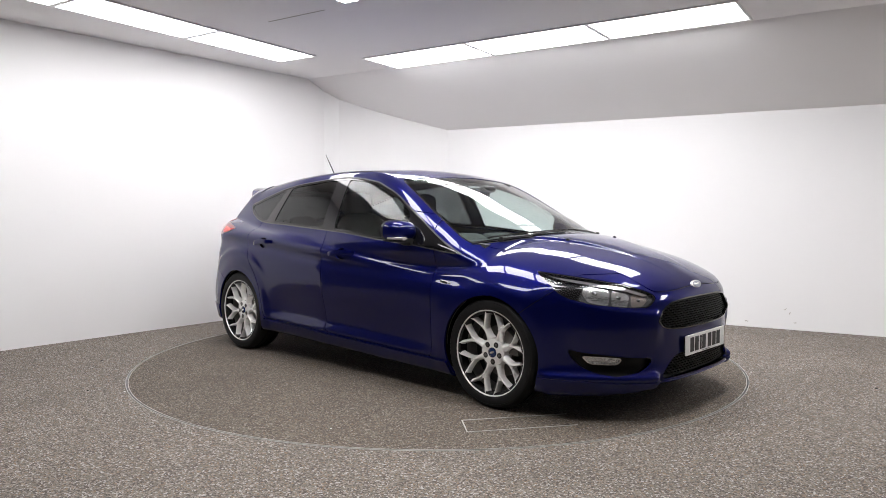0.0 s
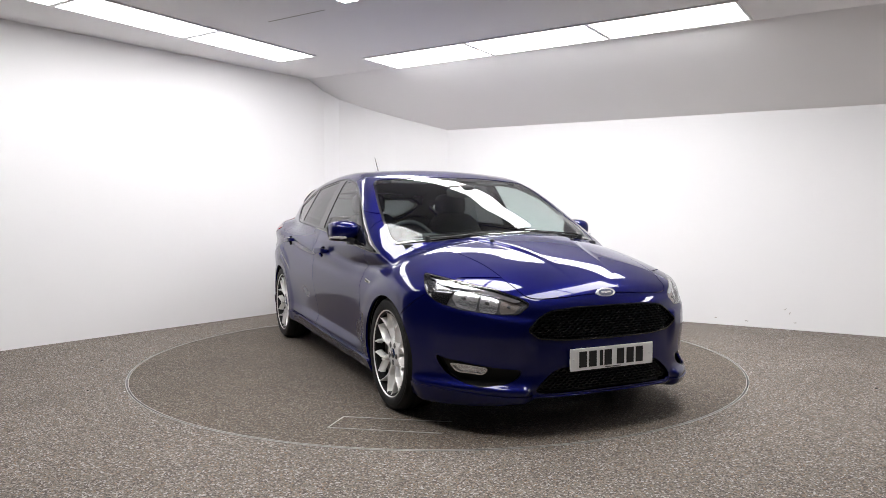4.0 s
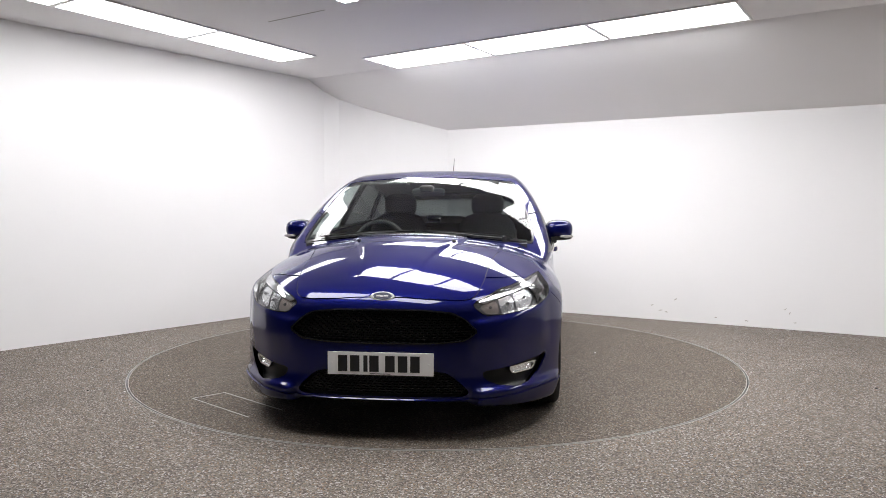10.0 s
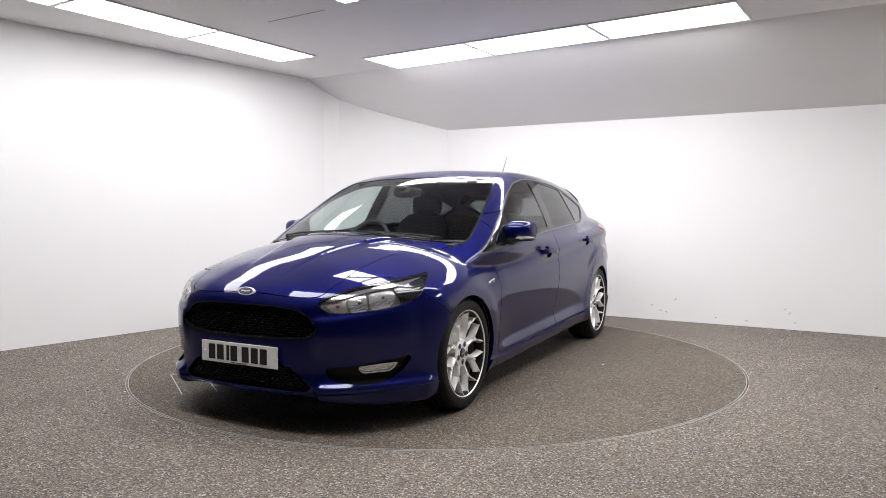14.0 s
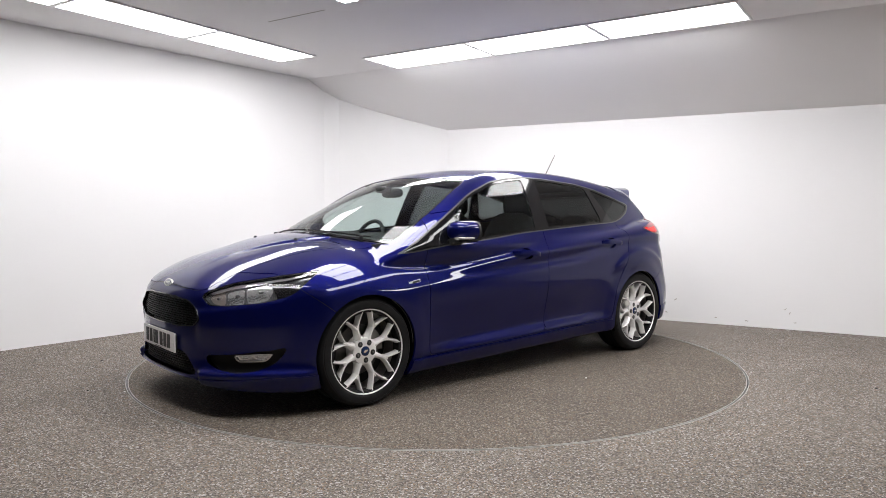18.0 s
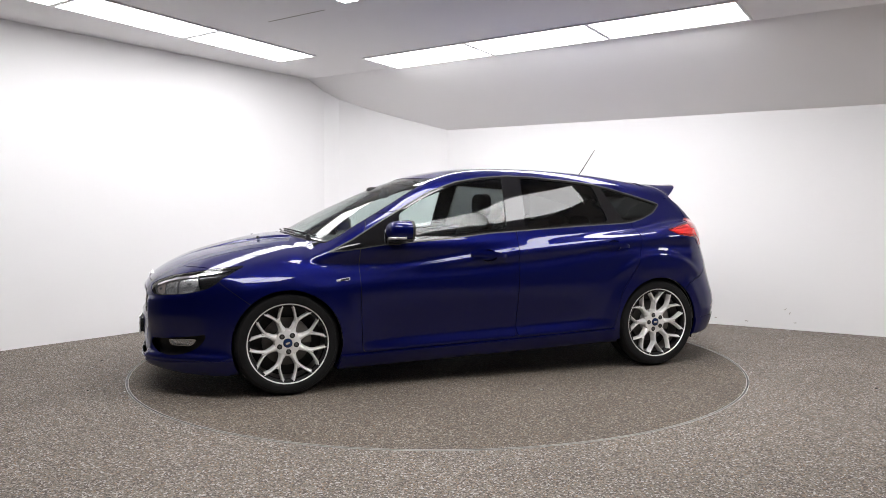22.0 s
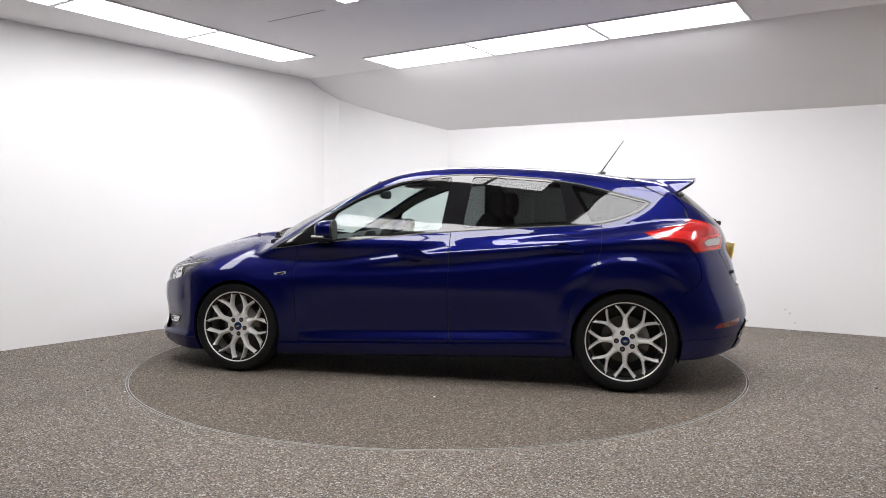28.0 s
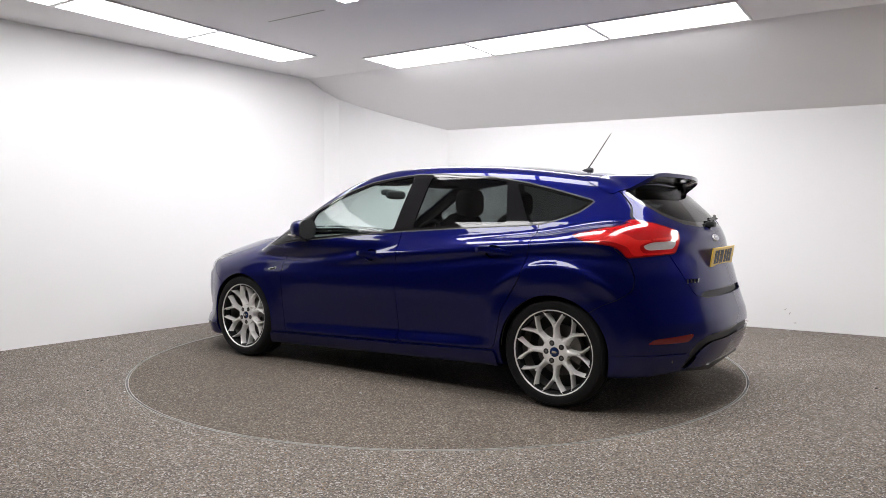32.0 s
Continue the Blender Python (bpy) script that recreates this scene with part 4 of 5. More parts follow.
# small emblems: plain bars
for side in (1, -1):
    y = float(on_side([0.985], [0.700])[0])
    bar = cpart("wing_emblem", box(-0.043, 0.043, -0.003, 0.003, -0.0095, 0.0095, 0.0015), ALLOY, car, "small chrome wing emblem", False)
    bar.matrix_local = pose(0.985 + CAR_X, side * y + CAR_Y, 0.700, 0, 10, 0)
    part("dark_bar", box(-0.036, 0.018, -0.0036, 0.0036, -0.006, 0.006), BLACK, bar, smooth=False)
for k in range(4):
    y, z = 0.53 - 0.028 * k, 0.735
    x = float(on_rear([y], [z])[0])
    cpart("rear_emblem", box(x - 0.004, x + 0.003, y - 0.011, y + 0.011, z - 0.011 + 0.002 * (k % 2), z + 0.011), CHROME, car, "small chrome emblem", False)

# ---- door handles
for doors, (x, z), hollow in zip((front_doors, rear_doors), HANDLES, hollows):
    for side, door in zip((1, -1), doors):
        emit("handle_cup", hollow, PAINT, door, "recessed cup behind the handle", 0.020, -0.019, side)
        bm = bmesh.new()
        n, rows = 14, []
        for i in range(n + 1):
            t = i / n
            xx = x + 0.125 - 0.25 * t
            yy = float(on_side([xx], [z])[0]) + 0.005 + 0.030 * min(1, 6 * t, 6 * (1 - t)) ** 0.6
            zz = z + 0.006 - 0.018 * t + 0.010 * math.sin(math.pi * t)
            hh = 0.0175 * (0.55 + 0.45 * math.sin(math.pi * min(1, max(0, t)))) + 0.002
            ring = [(0.0, hh), (-0.010, hh), (-0.014, 0.0), (-0.010, -hh), (0.0, -hh), (0.004, 0.0)]
            rows.append([bm.verts.new((xx, side * (yy + a), zz + b)) for a, b in ring])
        for p, q in zip(rows, rows[1:]):
            for i in range(6):
                bm.faces.new((p[i], p[(i + 1) % 6], q[(i + 1) % 6], q[i]))
        bm.faces.new(rows[0]), bm.faces.new(rows[-1])
        bmesh.ops.recalc_face_normals(bm, faces=bm.faces)
        h = part("handle", bm, PAINT, door, "body-coloured pull handle", True)
        h.location = (CAR_X, CAR_Y, 0)

# ---- door mirrors
def loft(rings, cap=True):
    bm = bmesh.new()
    rows = [[bm.verts.new(p) for p in r] for r in rings]
    n = len(rows[0])
    for p, q in zip(rows, rows[1:]):
        for i in range(n):
            bm.faces.new((p[i], p[(i + 1) % n], q[(i + 1) % n], q[i]))
    if cap:
        bm.faces.new(rows[0]), bm.faces.new(rows[-1])
    bmesh.ops.recalc_face_normals(bm, faces=bm.faces)
    return bm


def superring(cx, cy, cz, ry, rz, n=28, p=3.0, slant=0.0):
    """A squarish ring in the y-z plane."""
    out = []
    for i in range(n):
        a = 2 * math.pi * i / n
        c, s = math.cos(a), math.sin(a)
        k = (abs(c) ** p + abs(s) ** p) ** (-1 / p)
        out.append((cx + slant * c * k * ry, cy + c * k * ry, cz + s * k * rz))
    return out


for side in (1, -1):
    prof = [(0.705, 0.30, 0.25), (0.700, 0.62, 0.55), (0.680, 0.86, 0.84), (0.650, 0.97, 0.96), (0.615, 1.0, 1.0), (0.580, 0.99, 1.0)]
    rings = [superring(x, side * 0.918, 1.002, 0.092 * a, 0.066 * b, 32, 2.8, -0.18 * side) for x, a, b in prof]
    housing = cpart("door_mirror", loft(rings), PAINT, car, "body-coloured door mirror on a black foot")
    bmx = loft([superring(0.5785, side * 0.918, 1.002, 0.084, 0.058, 32, 2.8, -0.18 * side), superring(0.574, side * 0.918, 1.002, 0.084, 0.058, 32, 2.8, -0.18 * side)])
    part("mirror_glass", bmx, MIRROR, housing, "silvered mirror glass", True)
    bmx = loft([superring(0.585, side * 0.918, 1.002, 0.0935, 0.0675, 32, 2.8, -0.18 * side), superring(0.568, side * 0.918, 1.002, 0.0935, 0.0675, 32, 2.8, -0.18 * side)])
    part("mirror_surround", bmx, BLACK, housing, "black plastic surround", True)
    rings = [superring(x, side * 0.915, 0.945, 0.088 * a, 0.013, 24, 2.5, -0.18 * side) for x, a in ((0.695, 0.55), (0.668, 0.85), (0.63, 1.0), (0.58, 1.0))]
    part("mirror_base", loft(rings), BLACK, housing, "black lower shell", True)
    rings = [superring(x, side * (0.963 - 0.0), 0.957, 0.050 * a, 0.010, 20, 3.0, -0.18 * side) for x, a in ((0.712, 0.3), (0.695, 0.8), (0.66, 0.99), (0.62, 1.0))]
    part("side_indicator", loft(rings), CLEARLENS, housing, "clear side indicator strip", True)
    part("mirror_foot", box(0.61, 0.70, min(side * 0.79, side * 0.90), max(side * 0.79, side * 0.90), 0.912, 0.944, 0.012), BLACK, housing, "black mirror foot", True)

# ---- wipers, washer jets, aerial
def tube(points, radius, n=8):
    bm = bmesh.new()
    rows = []
    P = [Vector(p) for p in points]
    for i, p in enumerate(P):
        d = (P[min(i + 1, len(P) - 1)] - P[max(i - 1, 0)]).normalized()
        u = d.cross(Vector((0, 0, 1)))
        u = u.normalized() if u.length > 1e-3 else Vector((1, 0, 0))
        v = d.cross(u)
        r = radius[i] if isinstance(radius, (list, tuple)) else radius
        rows.append([bm.verts.new(p + (u * math.cos(2 * math.pi * k / n) + v * math.sin(2 * math.pi * k / n)) * r) for k in range(n)])
    for p, q in zip(rows, rows[1:]):
        for k in range(n):
            bm.faces.new((p[k], p[(k + 1) % n], q[(k + 1) % n], q[k]))
    bm.faces.new(rows[0]), bm.faces.new(rows[-1])
    bmesh.ops.recalc_face_normals(bm, faces=bm.faces)
    return bm


for y0, y1, b0, b1 in ((-0.56, -0.10, -0.62, 0.02), (0.56, 0.16, 0.60, 0.06)):
    ys = np.linspace(y0, y1, 8)
    xs = 1.265 - 0.36 * ys ** 2
    arm = cpart("wiper", tube([(float(x), float(y), float(on_top([x], [y])[0]) + 0.012) for x, y in zip(xs, ys)], 0.0048), BLACK, car, "black windscreen wiper")
    ys = np.linspace(b0, b1, 12)
    xs = 1.235 - 0.36 * ys ** 2
    part("blade", tube([(float(x), float(y), float(on_top([x], [y])[0]) + 0.008) for x, y in zip(xs, ys)], 0.005, 6), RUBBER, arm, "", True)
    piv = part("pivot", lathe([(0.014, -0.03), (0.014, 0.006), (0.009, 0.012), (0.0001, 0.012)], 16, "z"), BLACK, arm, "", True)
    piv.location = (float(1.265 - 0.36 * y0 ** 2), y0, float(on_top([1.265 - 0.36 * y0 ** 2], [y0])[0]) + 0.018)
for y in (-0.28, 0.28):
    z = float(on_top([1.45], [y])[0])
    j = cpart("washer_jet", lathe([(0.012, -0.004), (0.012, 0.004), (0.007, 0.010), (0.0001, 0.010)], 14, "z"), BLACK, car, "black washer jet")
    j.location = (1.45 + CAR_X, y + CAR_Y, z)
zr = float(on_top([-1.15], [0.0])[0])
aer = cpart("aerial", loft([superring(-1.10, 0, zr - 0.004, 0.010, 0.004, 16, 2), superring(-1.13, 0, zr + 0.002, 0.022, 0.014, 16, 2), superring(-1.17, 0, zr + 0.006, 0.020, 0.020, 16, 2), superring(-1.19, 0, zr + 0.004, 0.012, 0.016, 16, 2)]), BLACK, car, "black roof aerial with a thin whip")
part("whip", tube([(-1.155, 0, zr + 0.018), (-1.19, 0, zr + 0.065), (-1.315, 0, zr + 0.245)], [0.005, 0.0045, 0.0024]), BLACK, aer, "", True)

# ---- roof spoiler: a shell from the roof seam back to its trailing edge, its ends drawn down to the pillars
n_u, n_t = 60, 18
KNOT = (0.0, 0.35, 0.62, 0.75, 0.88, 1.0)
back_x, back_y, back_z = [curve(list(zip(KNOT, row))) for row in ((-1.805, -1.795, -1.768, -1.750, -1.665, -1.572), (0.0, 0.22, 0.40, 0.475, 0.545, 0.598), (1.352, 1.351, 1.346, 1.325, 1.268, 1.213))]
seam_x, seam_y, seam_z = [curve(list(zip(KNOT, row))) for row in ((-1.335, -1.338, -1.345, -1.350, -1.40, -1.545), (0.0, 0.21, 0.40, 0.50, 0.575, 0.606), (1.372, 1.368, 1.356, 1.345, 1.285, 1.222))]
U, S = np.meshgrid(np.linspace(-1, 1, n_u + 1), np.linspace(0, 1, n_t + 1), indexing="ij")
U, S = U.reshape(-1), S.reshape(-1)
K, W = np.abs(U), np.sign(U)
A = np.stack([seam_x(K), W * seam_y(K), seam_z(K)], 1)
B = np.stack([back_x(K), W * back_y(K), back_z(K)], 1)
P = A + (B - A) * S[:, None]
P[:, 2] -= 0.013 * np.sin(math.pi * S) * (1 - ease((K - 0.5) / 0.3))
for _ in range(3):
    g = gradient(P)
    P = P + (np.maximum(0, 0.006 - body(P)) / np.maximum((g * g).sum(1), 0.05))[:, None] * g
inward = np.stack([np.zeros(len(K)), -W * 1.2 * ease((K - 0.6) / 0.4), -np.ones(len(K))], 1)
inward /= np.linalg.norm(inward, axis=1)[:, None]
Q = P + inward * (0.010 + 0.050 * np.sin(math.pi * np.minimum(1, S * 1.05)) * (0.4 + 0.6 * S) + 0.012 * S)[:, None]
m = n_t + 1
quads = [(i * m + j, i * m + j + 1, (i + 1) * m + j + 1, (i + 1) * m + j) for i in range(n_u) for j in range(n_t)]
slot = [q for q in quads if 0.66 < S[q[0]] < 0.80 and 0.06 < K[q[0]] < 0.60]
N = len(P)
rims = [(i * m + n_t, i * m + n_t + N, (i + 1) * m + n_t + N, (i + 1) * m + n_t) for i in range(n_u)]
rims += [(i * m + j, i * m + j + 1, i * m + j + 1 + N, i * m + j + N) for i in (0, n_u) for j in range(n_t)]
both = np.concatenate([P, Q]) + SHIFT


def shell_part(name, faces, mat, parent, label):
    bm = bmesh.new()
    bv = {}
    for f in faces:
        for q in f:
            if q not in bv:
                bv[q] = bm.verts.new(both[q])
        bm.faces.new([bv[q] for q in f])
    bmesh.ops.recalc_face_normals(bm, faces=bm.faces)
    return part(name, bm, mat, parent, label, True)


spoiler = shell_part("roof_spoiler", [q for q in quads if q not in slot], PAINT, car, "body-coloured roof spoiler with drawn-down ends")
shell_part("edge", rims, PAINT, spoiler, "")
shell_part("underside", [tuple(v + N for v in q[::-1]) for q in quads], GLOSSBLACK, spoiler, "gloss black spoiler underside")

# ---- rear wiper
xw = float(on_rear([0.0], [1.045])[0])
rw = cpart("rear_wiper", box(xw - 0.045, xw + 0.01, -0.035, 0.035, 1.028, 1.062, 0.012), BLACK, car, "black rear wiper")
ys = np.linspace(0.0, -0.34, 8)
part("arm", tube([(float(on_rear([y], [1.075 + 0.02 * t])[0]) - 0.03 + 0.012 * t, float(y), 1.065 + 0.03 * t) for t, y in zip(np.linspace(0, 1, 8), ys)], 0.010), BLACK, rw, "", True)
part("blade", tube([(float(on_rear([y], [1.07])[0]) - 0.008, float(y), 1.078) for y in np.linspace(-0.05, -0.40, 8)], 0.007), RUBBER, rw, "", True)

# ---- wheels
def alloy_spokes(turn):
    """Eight Y-shaped spokes with a ridge, as bmeshes."""
    out = []
    for k in range(8):
        bm = bmesh.new()
        mid = math.radians(turn) + k * math.pi / 4

        def limb(pts, widths):
            rows = []
            for i, (r, a, h) in enumerate(pts):
                nxt, prv = pts[min(i + 1, len(pts) - 1)], pts[max(i - 1, 0)]
                p = Vector((r * math.cos(mid + a), r * math.sin(mid + a)))
                q1 = Vector((nxt[0] * math.cos(mid + nxt[1]), nxt[0] * math.sin(mid + nxt[1])))
                q0 = Vector((prv[0] * math.cos(mid + prv[1]), prv[0] * math.sin(mid + prv[1])))
                d = (q1 - q0).normalized()
                nrm = Vector((-d.y, d.x))
                w = widths[i]
                sec = [(-w * 1.35, -0.042), (-w, -0.011), (-w * 0.30, 0.0), (w * 0.30, 0.0), (w, -0.011), (w * 1.35, -0.042)]
                rows.append([bm.verts.new((p.x + nrm.x * a_, h + b_, p.y + nrm.y * a_)) for a_, b_ in sec])
            for p_, q_ in zip(rows, rows[1:]):
                for i in range(6):
                    bm.faces.new((p_[i], p_[(i + 1) % 6], q_[(i + 1) % 6], q_[i]))
            bm.faces.new(rows[0]), bm.faces.new(rows[-1])
        limb([(0.060, 0, 0.074), (0.084, 0, 0.077), (0.105, 0, 0.080), (0.132, 0, 0.084), (0.166, 0, 0.088)], [0.028, 0.0180, 0.0128, 0.0118, 0.0105])
        for s in (1, -1):
            limb([(0.142, s * 0.035, 0.0855), (0.164, s * 0.080, 0.0885), (0.190, s * 0.155, 0.0925), (0.218, s * 0.224, 0.0970), (0.2445, s * 0.275, 0.1030)], [0.0074, 0.0074, 0.0072, 0.0078, 0.0140])
        bmesh.ops.recalc_face_normals(bm, faces=bm.faces)
        out.append(bm)
    return out


def build_wheel(turn):
    ob = part("wheel", lathe([(0.226, -0.105), (0.236, -0.112), (0.262, -0.116), (0.296, -0.112), (0.310, -0.098), (0.3185, -0.075), (0.3195, -0.048), (0.315, -0.046), (0.315, -0.038), (0.3205, -0.036), (0.321, -0.006), (0.3165, -0.004), (0.3165, 0.004), (0.321, 0.006), (0.3205, 0.036), (0.315, 0.038), (0.315, 0.046), (0.3195, 0.048), (0.3185, 0.075), (0.310, 0.096), (0.298, 0.108), (0.292, 0.1085), (0.290, 0.111), (0.262, 0.114), (0.251, 0.110), (0.244, 0.104), (0.226, 0.098)], 96, "y", closed=True), RUBBER, car, "black low-profile tyre on a silver alloy wheel", True)
    part("rim", lathe([(0.2475, 0.104), (0.2465, 0.1075), (0.2425, 0.107), (0.2390, 0.102), (0.2360, 0.092), (0.2365, 0.082), (0.2390, 0.082)], 96, "y", closed=True), ALLOY, ob, "silver alloy rim", True)
    part("rim_barrel", lathe([(0.2305, 0.090), (0.226, 0.04), (0.215, -0.09), (0.235, -0.108), (0.240, -0.105), (0.222, -0.085), (0.232, 0.04), (0.2345, 0.088)], 96, "y", closed=True), BARREL, ob, "grey inner barrel, darkened for the shade inside the wheel", True)
    for bm in alloy_spokes(turn):
        part("spoke", bm, ALLOY, ob, "", True)
    part("hub", lathe([(0.0001, 0.076), (0.034, 0.077), (0.068, 0.078), (0.079, 0.073), (0.083, 0.045), (0.083, -0.02), (0.0001, -0.02)], 48, "y"), ALLOY, ob, "", True)
    part("hub_cap", lathe([(0.0001, 0.083), (0.024, 0.0825), (0.028, 0.080), (0.029, 0.076)], 32, "y"), BADGEBLUE, ob, "dark blue hub cap", True)
    cap = lathe([(0.0001, 0.0845), (0.95, 0.0842), (1.0, 0.0825)], 24, "y")
    bmesh.ops.scale(cap, vec=(0.016, 1, 0.007), verts=cap.verts)
    part("cap_emblem", cap, CHROME, ob, "", True)
    for k in range(5):
        a = 2 * math.pi * k / 5 + math.radians(turn)
        px, pz = 0.053 * math.cos(a), 0.053 * math.sin(a)
        well = part("nut_well", lathe([(0.0165, 0.078), (0.0145, 0.0788), (0.0115, 0.062), (0.0001, 0.062)], 20, "y"), BLACK, ob, "", True)
        well.location = (px, 0, pz)
        nut = part("wheel_nut", lathe([(0.0001, 0.083), (0.006, 0.0825), (0.0085, 0.079), (0.0085, 0.062)], 6, "y"), DISC, ob, "", False)
        nut.location = (px, 0, pz)
    part("brake_disc", lathe([(0.05, 0.0), (0.148, 0.0), (0.148, -0.022), (0.05, -0.022)], 64, "y", closed=True), DISC, ob, "brushed steel brake disc", True)
    # black disc closing off the wheel, for the shade behind the spokes
    part("wheel_back", lathe([(0.0001, -0.045), (0.221, -0.045), (0.221, -0.05), (0.0001, -0.05)], 48, "y"), BLACK, ob, "", True)
    cal = prism([(0.150 * math.cos(a), 0.150 * math.sin(a)) for a in np.linspace(2.4, 3.6, 8)] + [(0.085 * math.cos(a), 0.085 * math.sin(a)) for a in np.linspace(3.6, 2.4, 8)], -0.035, 0.018, 0.004)
    bmesh.ops.rotate(cal, cent=(0, 0, 0), matrix=Matrix.Rotation(radians(90), 3, "X"), verts=cal.verts)
    part("brake_caliper", cal, CALIPER, ob, "grey brake caliper", True)
    return ob


WHEEL_Z = 0.3195
first = build_wheel(0)
for ax, turns in ((AXLES[0], (22.5, 22.5)), (AXLES[1], (0.0, 9.0))):
    for side, turn in zip((1, -1), turns):
        m = pose(ax + CAR_X, side * 0.776 + CAR_Y, WHEEL_Z, 0, turn, 0 if side > 0 else 180)
        if first.get("placed"):
            copy_thing(first, m)
        else:
            first["placed"] = 1
            first.matrix_local = m
del first["placed"]
for ob in scene.objects:
    if "placed" in ob.keys():
        del ob["placed"]

# wheel housings and the underside
for ax in AXLES:
    for side in (1, -1):
        bm = bmesh.new()
        rows = []
        for i in range(25):
            a = math.pi * (-0.12 + 1.24 * i / 24)
            px, pz = ax + 0.338 * math.cos(a), AXLE_Z + 0.338 * math.sin(a)
            edge = max(0.80, float(on_side([px], [max(pz, 0.24)])[0]) - 0.006)
            rows.append([bm.verts.new((px, side * y, pz)) for y in (0.50, 0.70, edge)])
        for p, q in zip(rows, rows[1:]):
            for j in range(2):
                bm.faces.new((p[j], p[j + 1], q[j + 1], q[j]))
        bm.faces.new([r[0] for r in rows])
        cpart("wheel_housing", bm, LINER, car, "black wheel arch liner")
cpart("underbody", prism([(2.08, -0.40), (2.08, 0.40), (1.9, 0.58), (1.66, 0.70), (-1.66, 0.70), (-1.9, 0.55), (-2.05, 0.35), (-2.05, -0.35), (-1.9, -0.55), (-1.66, -0.70), (1.66, -0.70), (1.9, -0.58)], 0.22, 0.27), BLACK, car, "black underbody")

# ---- cabin
cpart("cabin_floor", box(-1.95, 1.1, -0.70, 0.70, 0.30, 0.36, 0.01), LINING)
cpart("parcel_shelf", box(-1.82, -1.18, -0.60, 0.60, 0.92, 0.95, 0.01), LINING, car, "dark parcel shelf")
dash = cpart("dashboard", loft([[(1.14, y, 0.50), (1.14, y, 0.925), (0.95, y, 0.945), (0.72, y, 0.935), (0.62, y, 0.90), (0.60, y, 0.80), (0.66, y, 0.50)] for y in np.linspace(-0.70, 0.70, 9)]), CABIN, car, "black soft-touch dashboard")
part("instrument_hood", loft([[(0.80, y, 0.93), (0.74, y, 0.93 + 0.05 * b), (0.62, y, 0.925 + 0.055 * b), (0.60, y, 0.90)] for y, b in zip(np.linspace(-0.54, -0.20, 9), (0.2, 0.7, 0.9, 1, 1, 1, 0.9, 0.7, 0.2))]), CABIN, dash, "", True)
part("centre_screen_hood", loft([[(0.78, y, 0.93), (0.70, y, 0.93 + 0.045 * b), (0.63, y, 0.925 + 0.05 * b), (0.61, y, 0.90)] for y, b in zip(np.linspace(-0.15, 0.15, 7), (0.3, 0.9, 1, 1, 1, 0.9, 0.3))]), CABIN, dash, "", True)

# steering wheel on the right-hand side
bm = bmesh.new()
rows = []
for i in range(48):
    a = 2 * math.pi * i / 48
    c = Vector((0, 0.183 * math.cos(a), 0.183 * math.sin(a)))
    u = c.normalized()
    rows.append([bm.verts.new(c + (u * math.cos(b) + Vector((1, 0, 0)) * math.sin(b)) * 0.0155) for b in np.linspace(0, 2 * math.pi, 9)[:-1]])
rows.append(rows[0])
for p, q in zip(rows, rows[1:]):
    for j in range(8):
        bm.faces.new((p[j], p[(j + 1) % 8], q[(j + 1) % 8], q[j]))
bmesh.ops.recalc_face_normals(bm, faces=bm.faces)
wheel = part("steering_wheel", bm, CABIN, car, "black leather steering wheel", True)
wheel.matrix_local = pose(0.47 + CAR_X, -0.37 + CAR_Y, 0.885, 0, -24, 0)
part("centre_pad", lathe([(0.0001, -0.02), (0.055, -0.018), (0.07, 0.0), (0.07, 0.04), (0.0001, 0.05)], 24, "x"), CABIN, wheel, "", True)
for a in (0, 180, 270):
    sp = part("spoke_arm", box(-0.008, 0.012, 0.05, 0.18, -0.02, 0.02, 0.006), CABIN, wheel, "", True)
    sp.matrix_local = pose(0, 0, 0, a, 0, 0)


def cushion(x, y, z, lx, ly, lz, p=3.5):
    """A soft block with rounded sides."""
    bm = bmesh.new()
    bmesh.ops.create_uvsphere(bm, u_segments=24, v_segments=14, radius=1)
    for v in bm.verts:
        c = v.co
        k = (abs(c.x) ** p + abs(c.y) ** p + abs(c.z) ** p) ** (-1 / p)
        v.co = Vector((x + c.x * k * lx / 2, y + c.y * k * ly / 2, z + c.z * k * lz / 2))
    return bm


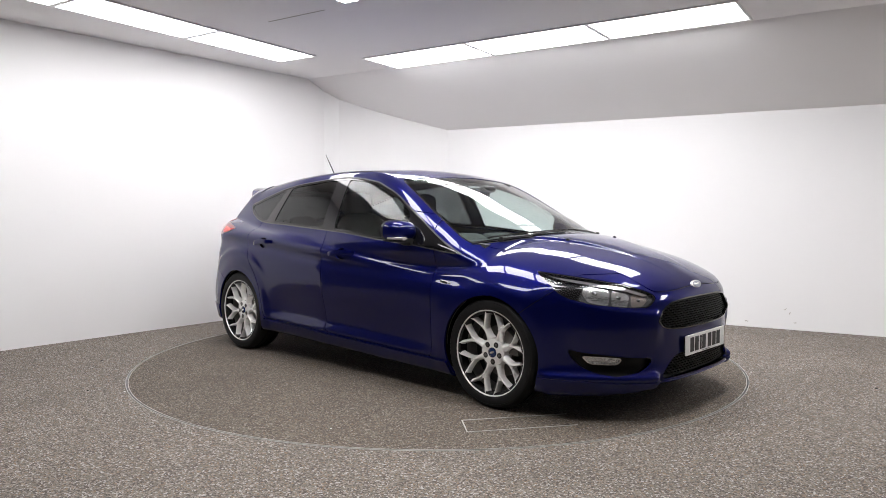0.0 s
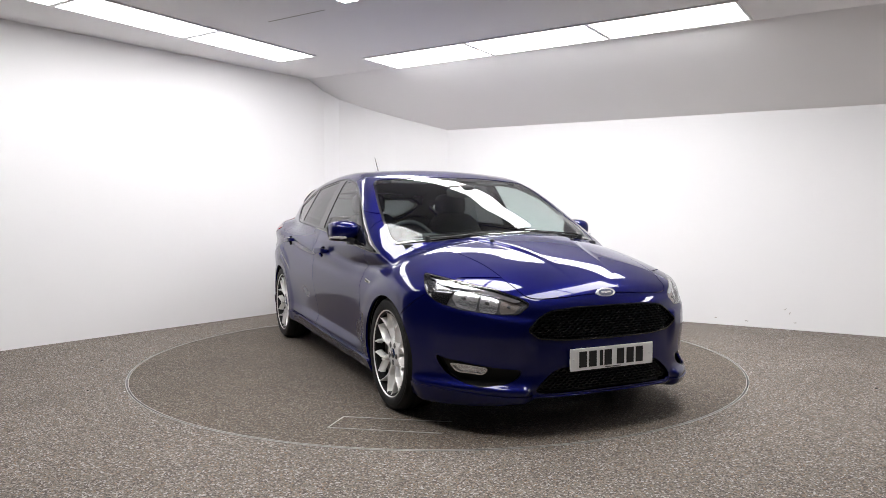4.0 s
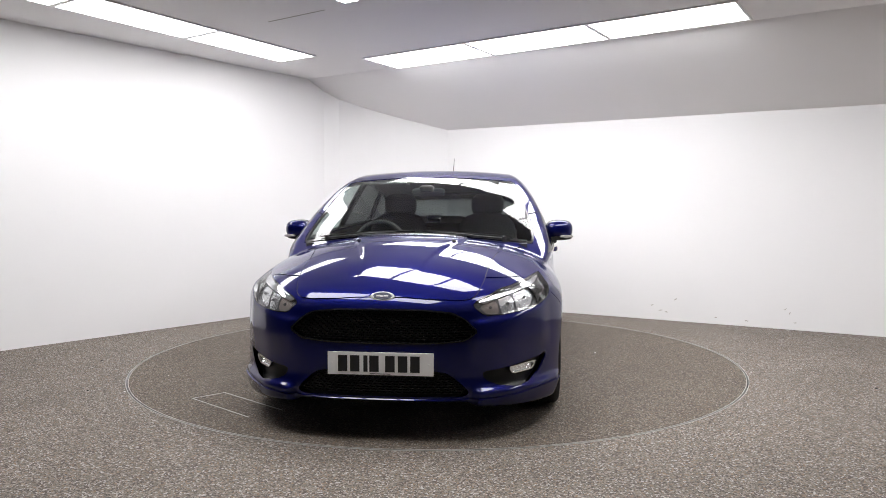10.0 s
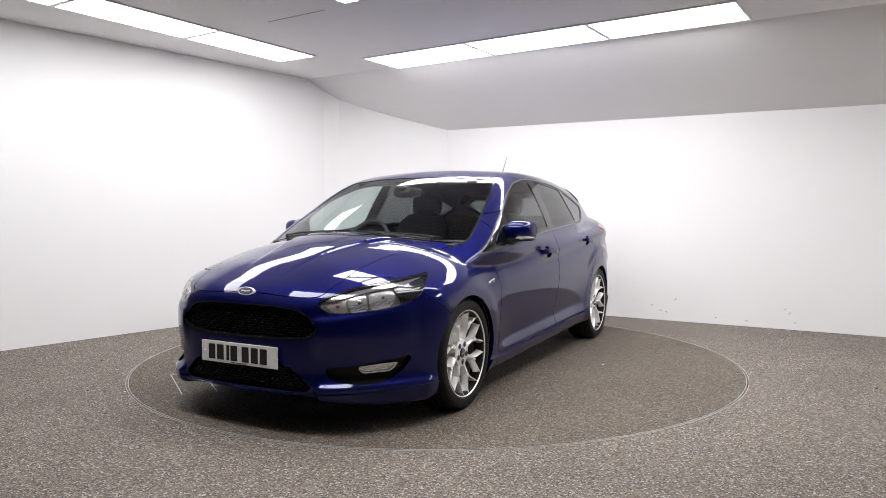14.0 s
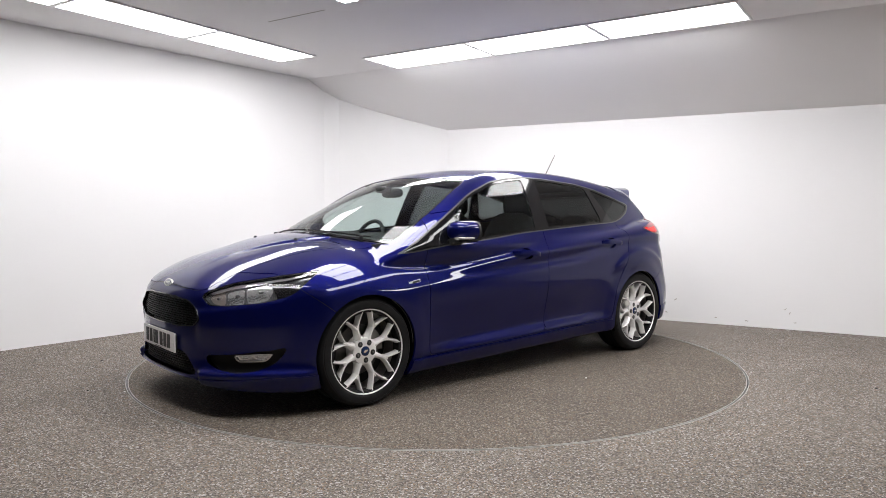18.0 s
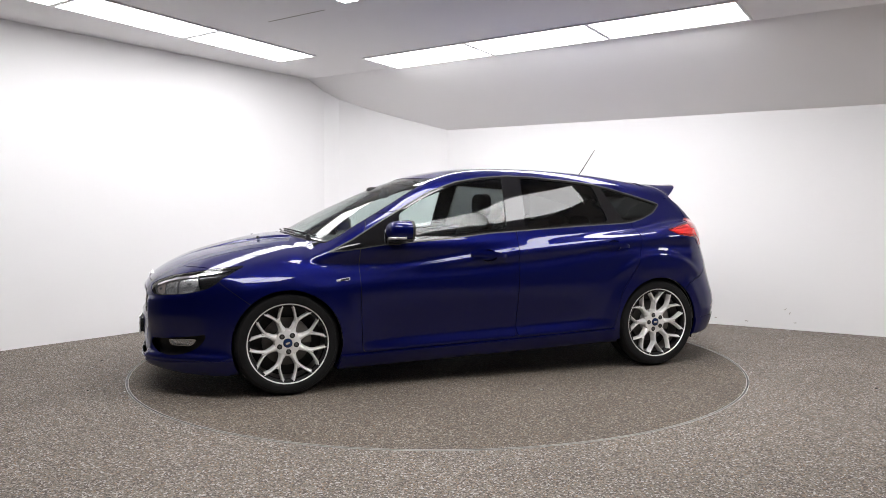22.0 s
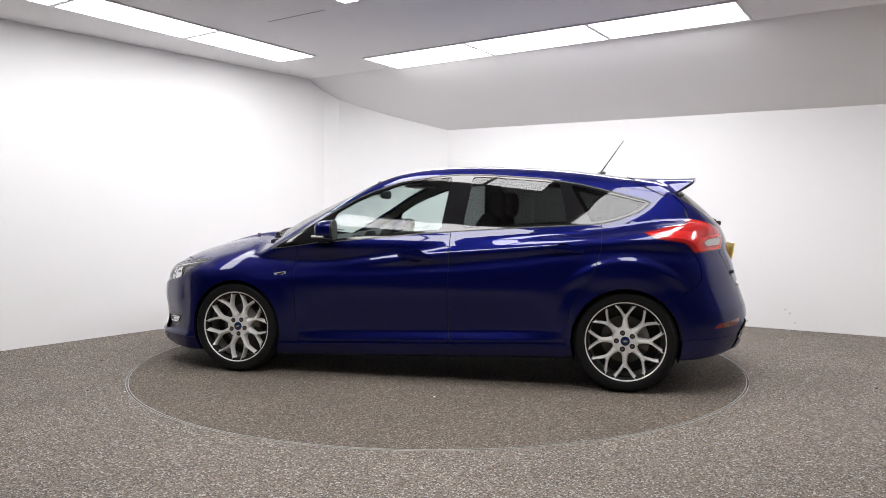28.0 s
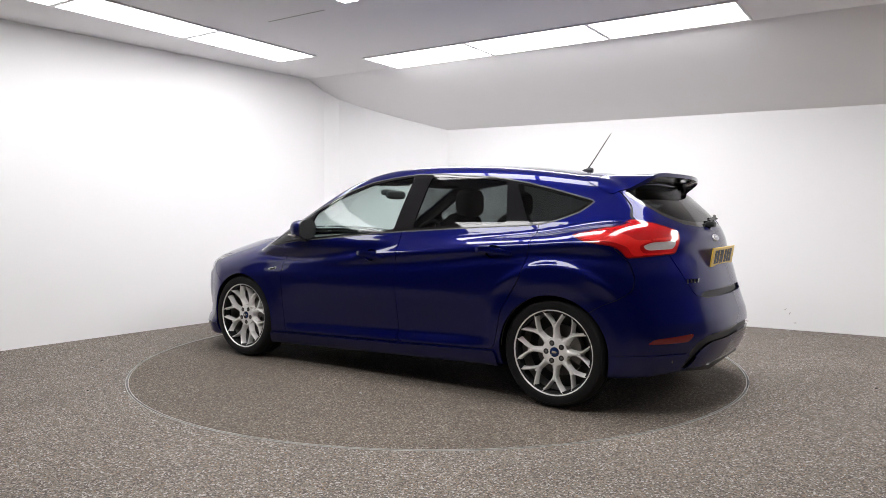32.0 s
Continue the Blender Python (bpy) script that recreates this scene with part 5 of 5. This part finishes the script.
def front_seat(y):
    seat = cpart("front_seat", cushion(0.05, y, 0.52, 0.54, 0.50, 0.20), FABRIC, car, "dark grey cloth front seat")
    back = cushion(0, 0, 0.30, 0.16, 0.50, 0.66)
    bmesh.ops.rotate(back, cent=(0, 0, 0), matrix=Matrix.Rotation(radians(-20), 3, "Y"), verts=back.verts)
    bmesh.ops.translate(back, vec=(-0.20, y, 0.52), verts=back.verts)
    part("backrest", back, FABRIC, seat, "", True)
    hr = cushion(-0.445, y, 1.185, 0.11, 0.27, 0.19)
    part("headrest", hr, FABRIC, seat, "dark cloth headrest", True)
    for d in (-0.06, 0.06):
        part("headrest_post", tube([(-0.415, y + d, 1.04), (-0.435, y + d, 1.12)], 0.006), CHROME, seat, "", True)


front_seat(0.37), front_seat(-0.37)
bench = cpart("rear_bench", cushion(-0.72, 0, 0.50, 0.52, 1.26, 0.20), FABRIC, car, "dark grey cloth rear bench")
bk = cushion(0, 0, 0.28, 0.16, 1.26, 0.60)
bmesh.ops.rotate(bk, cent=(0, 0, 0), matrix=Matrix.Rotation(radians(-22), 3, "Y"), verts=bk.verts)
bmesh.ops.translate(bk, vec=(-0.95, 0, 0.48), verts=bk.verts)
part("backrest", bk, FABRIC, bench, "", True)
for y in (-0.36, 0.0, 0.36):
    part("headrest", cushion(-1.17, y, 1.035, 0.09, 0.25, 0.11), FABRIC, bench, "", True)
rv = cpart("rear_view_mirror", cushion(0.50, 0.0, 1.262, 0.035, 0.24, 0.07), CABIN, car, "black rear-view mirror")
part("mirror_stem", tube([(0.52, 0, 1.27), (0.57, 0, 1.30)], 0.012), CABIN, rv, "", True)
part("sensor_cover", cushion(0.58, 0.0, 1.285, 0.10, 0.10, 0.05), CABIN, rv, "", True)
for y in (-0.34, 0.34):
    cpart("sun_visor", box(0.22, 0.40, y - 0.16, y + 0.16, 1.325, 1.342, 0.006), LINING, car, "grey sun visor")


# ------------------------------------------------------------------ what moves
def motions():
    rows = [(float(t), pose(0, 0, 0, 0, 0, HEAD0 + RATE * t)) for t in range(33)]
    walk(car, rows)
    walk(table, rows)


motions()
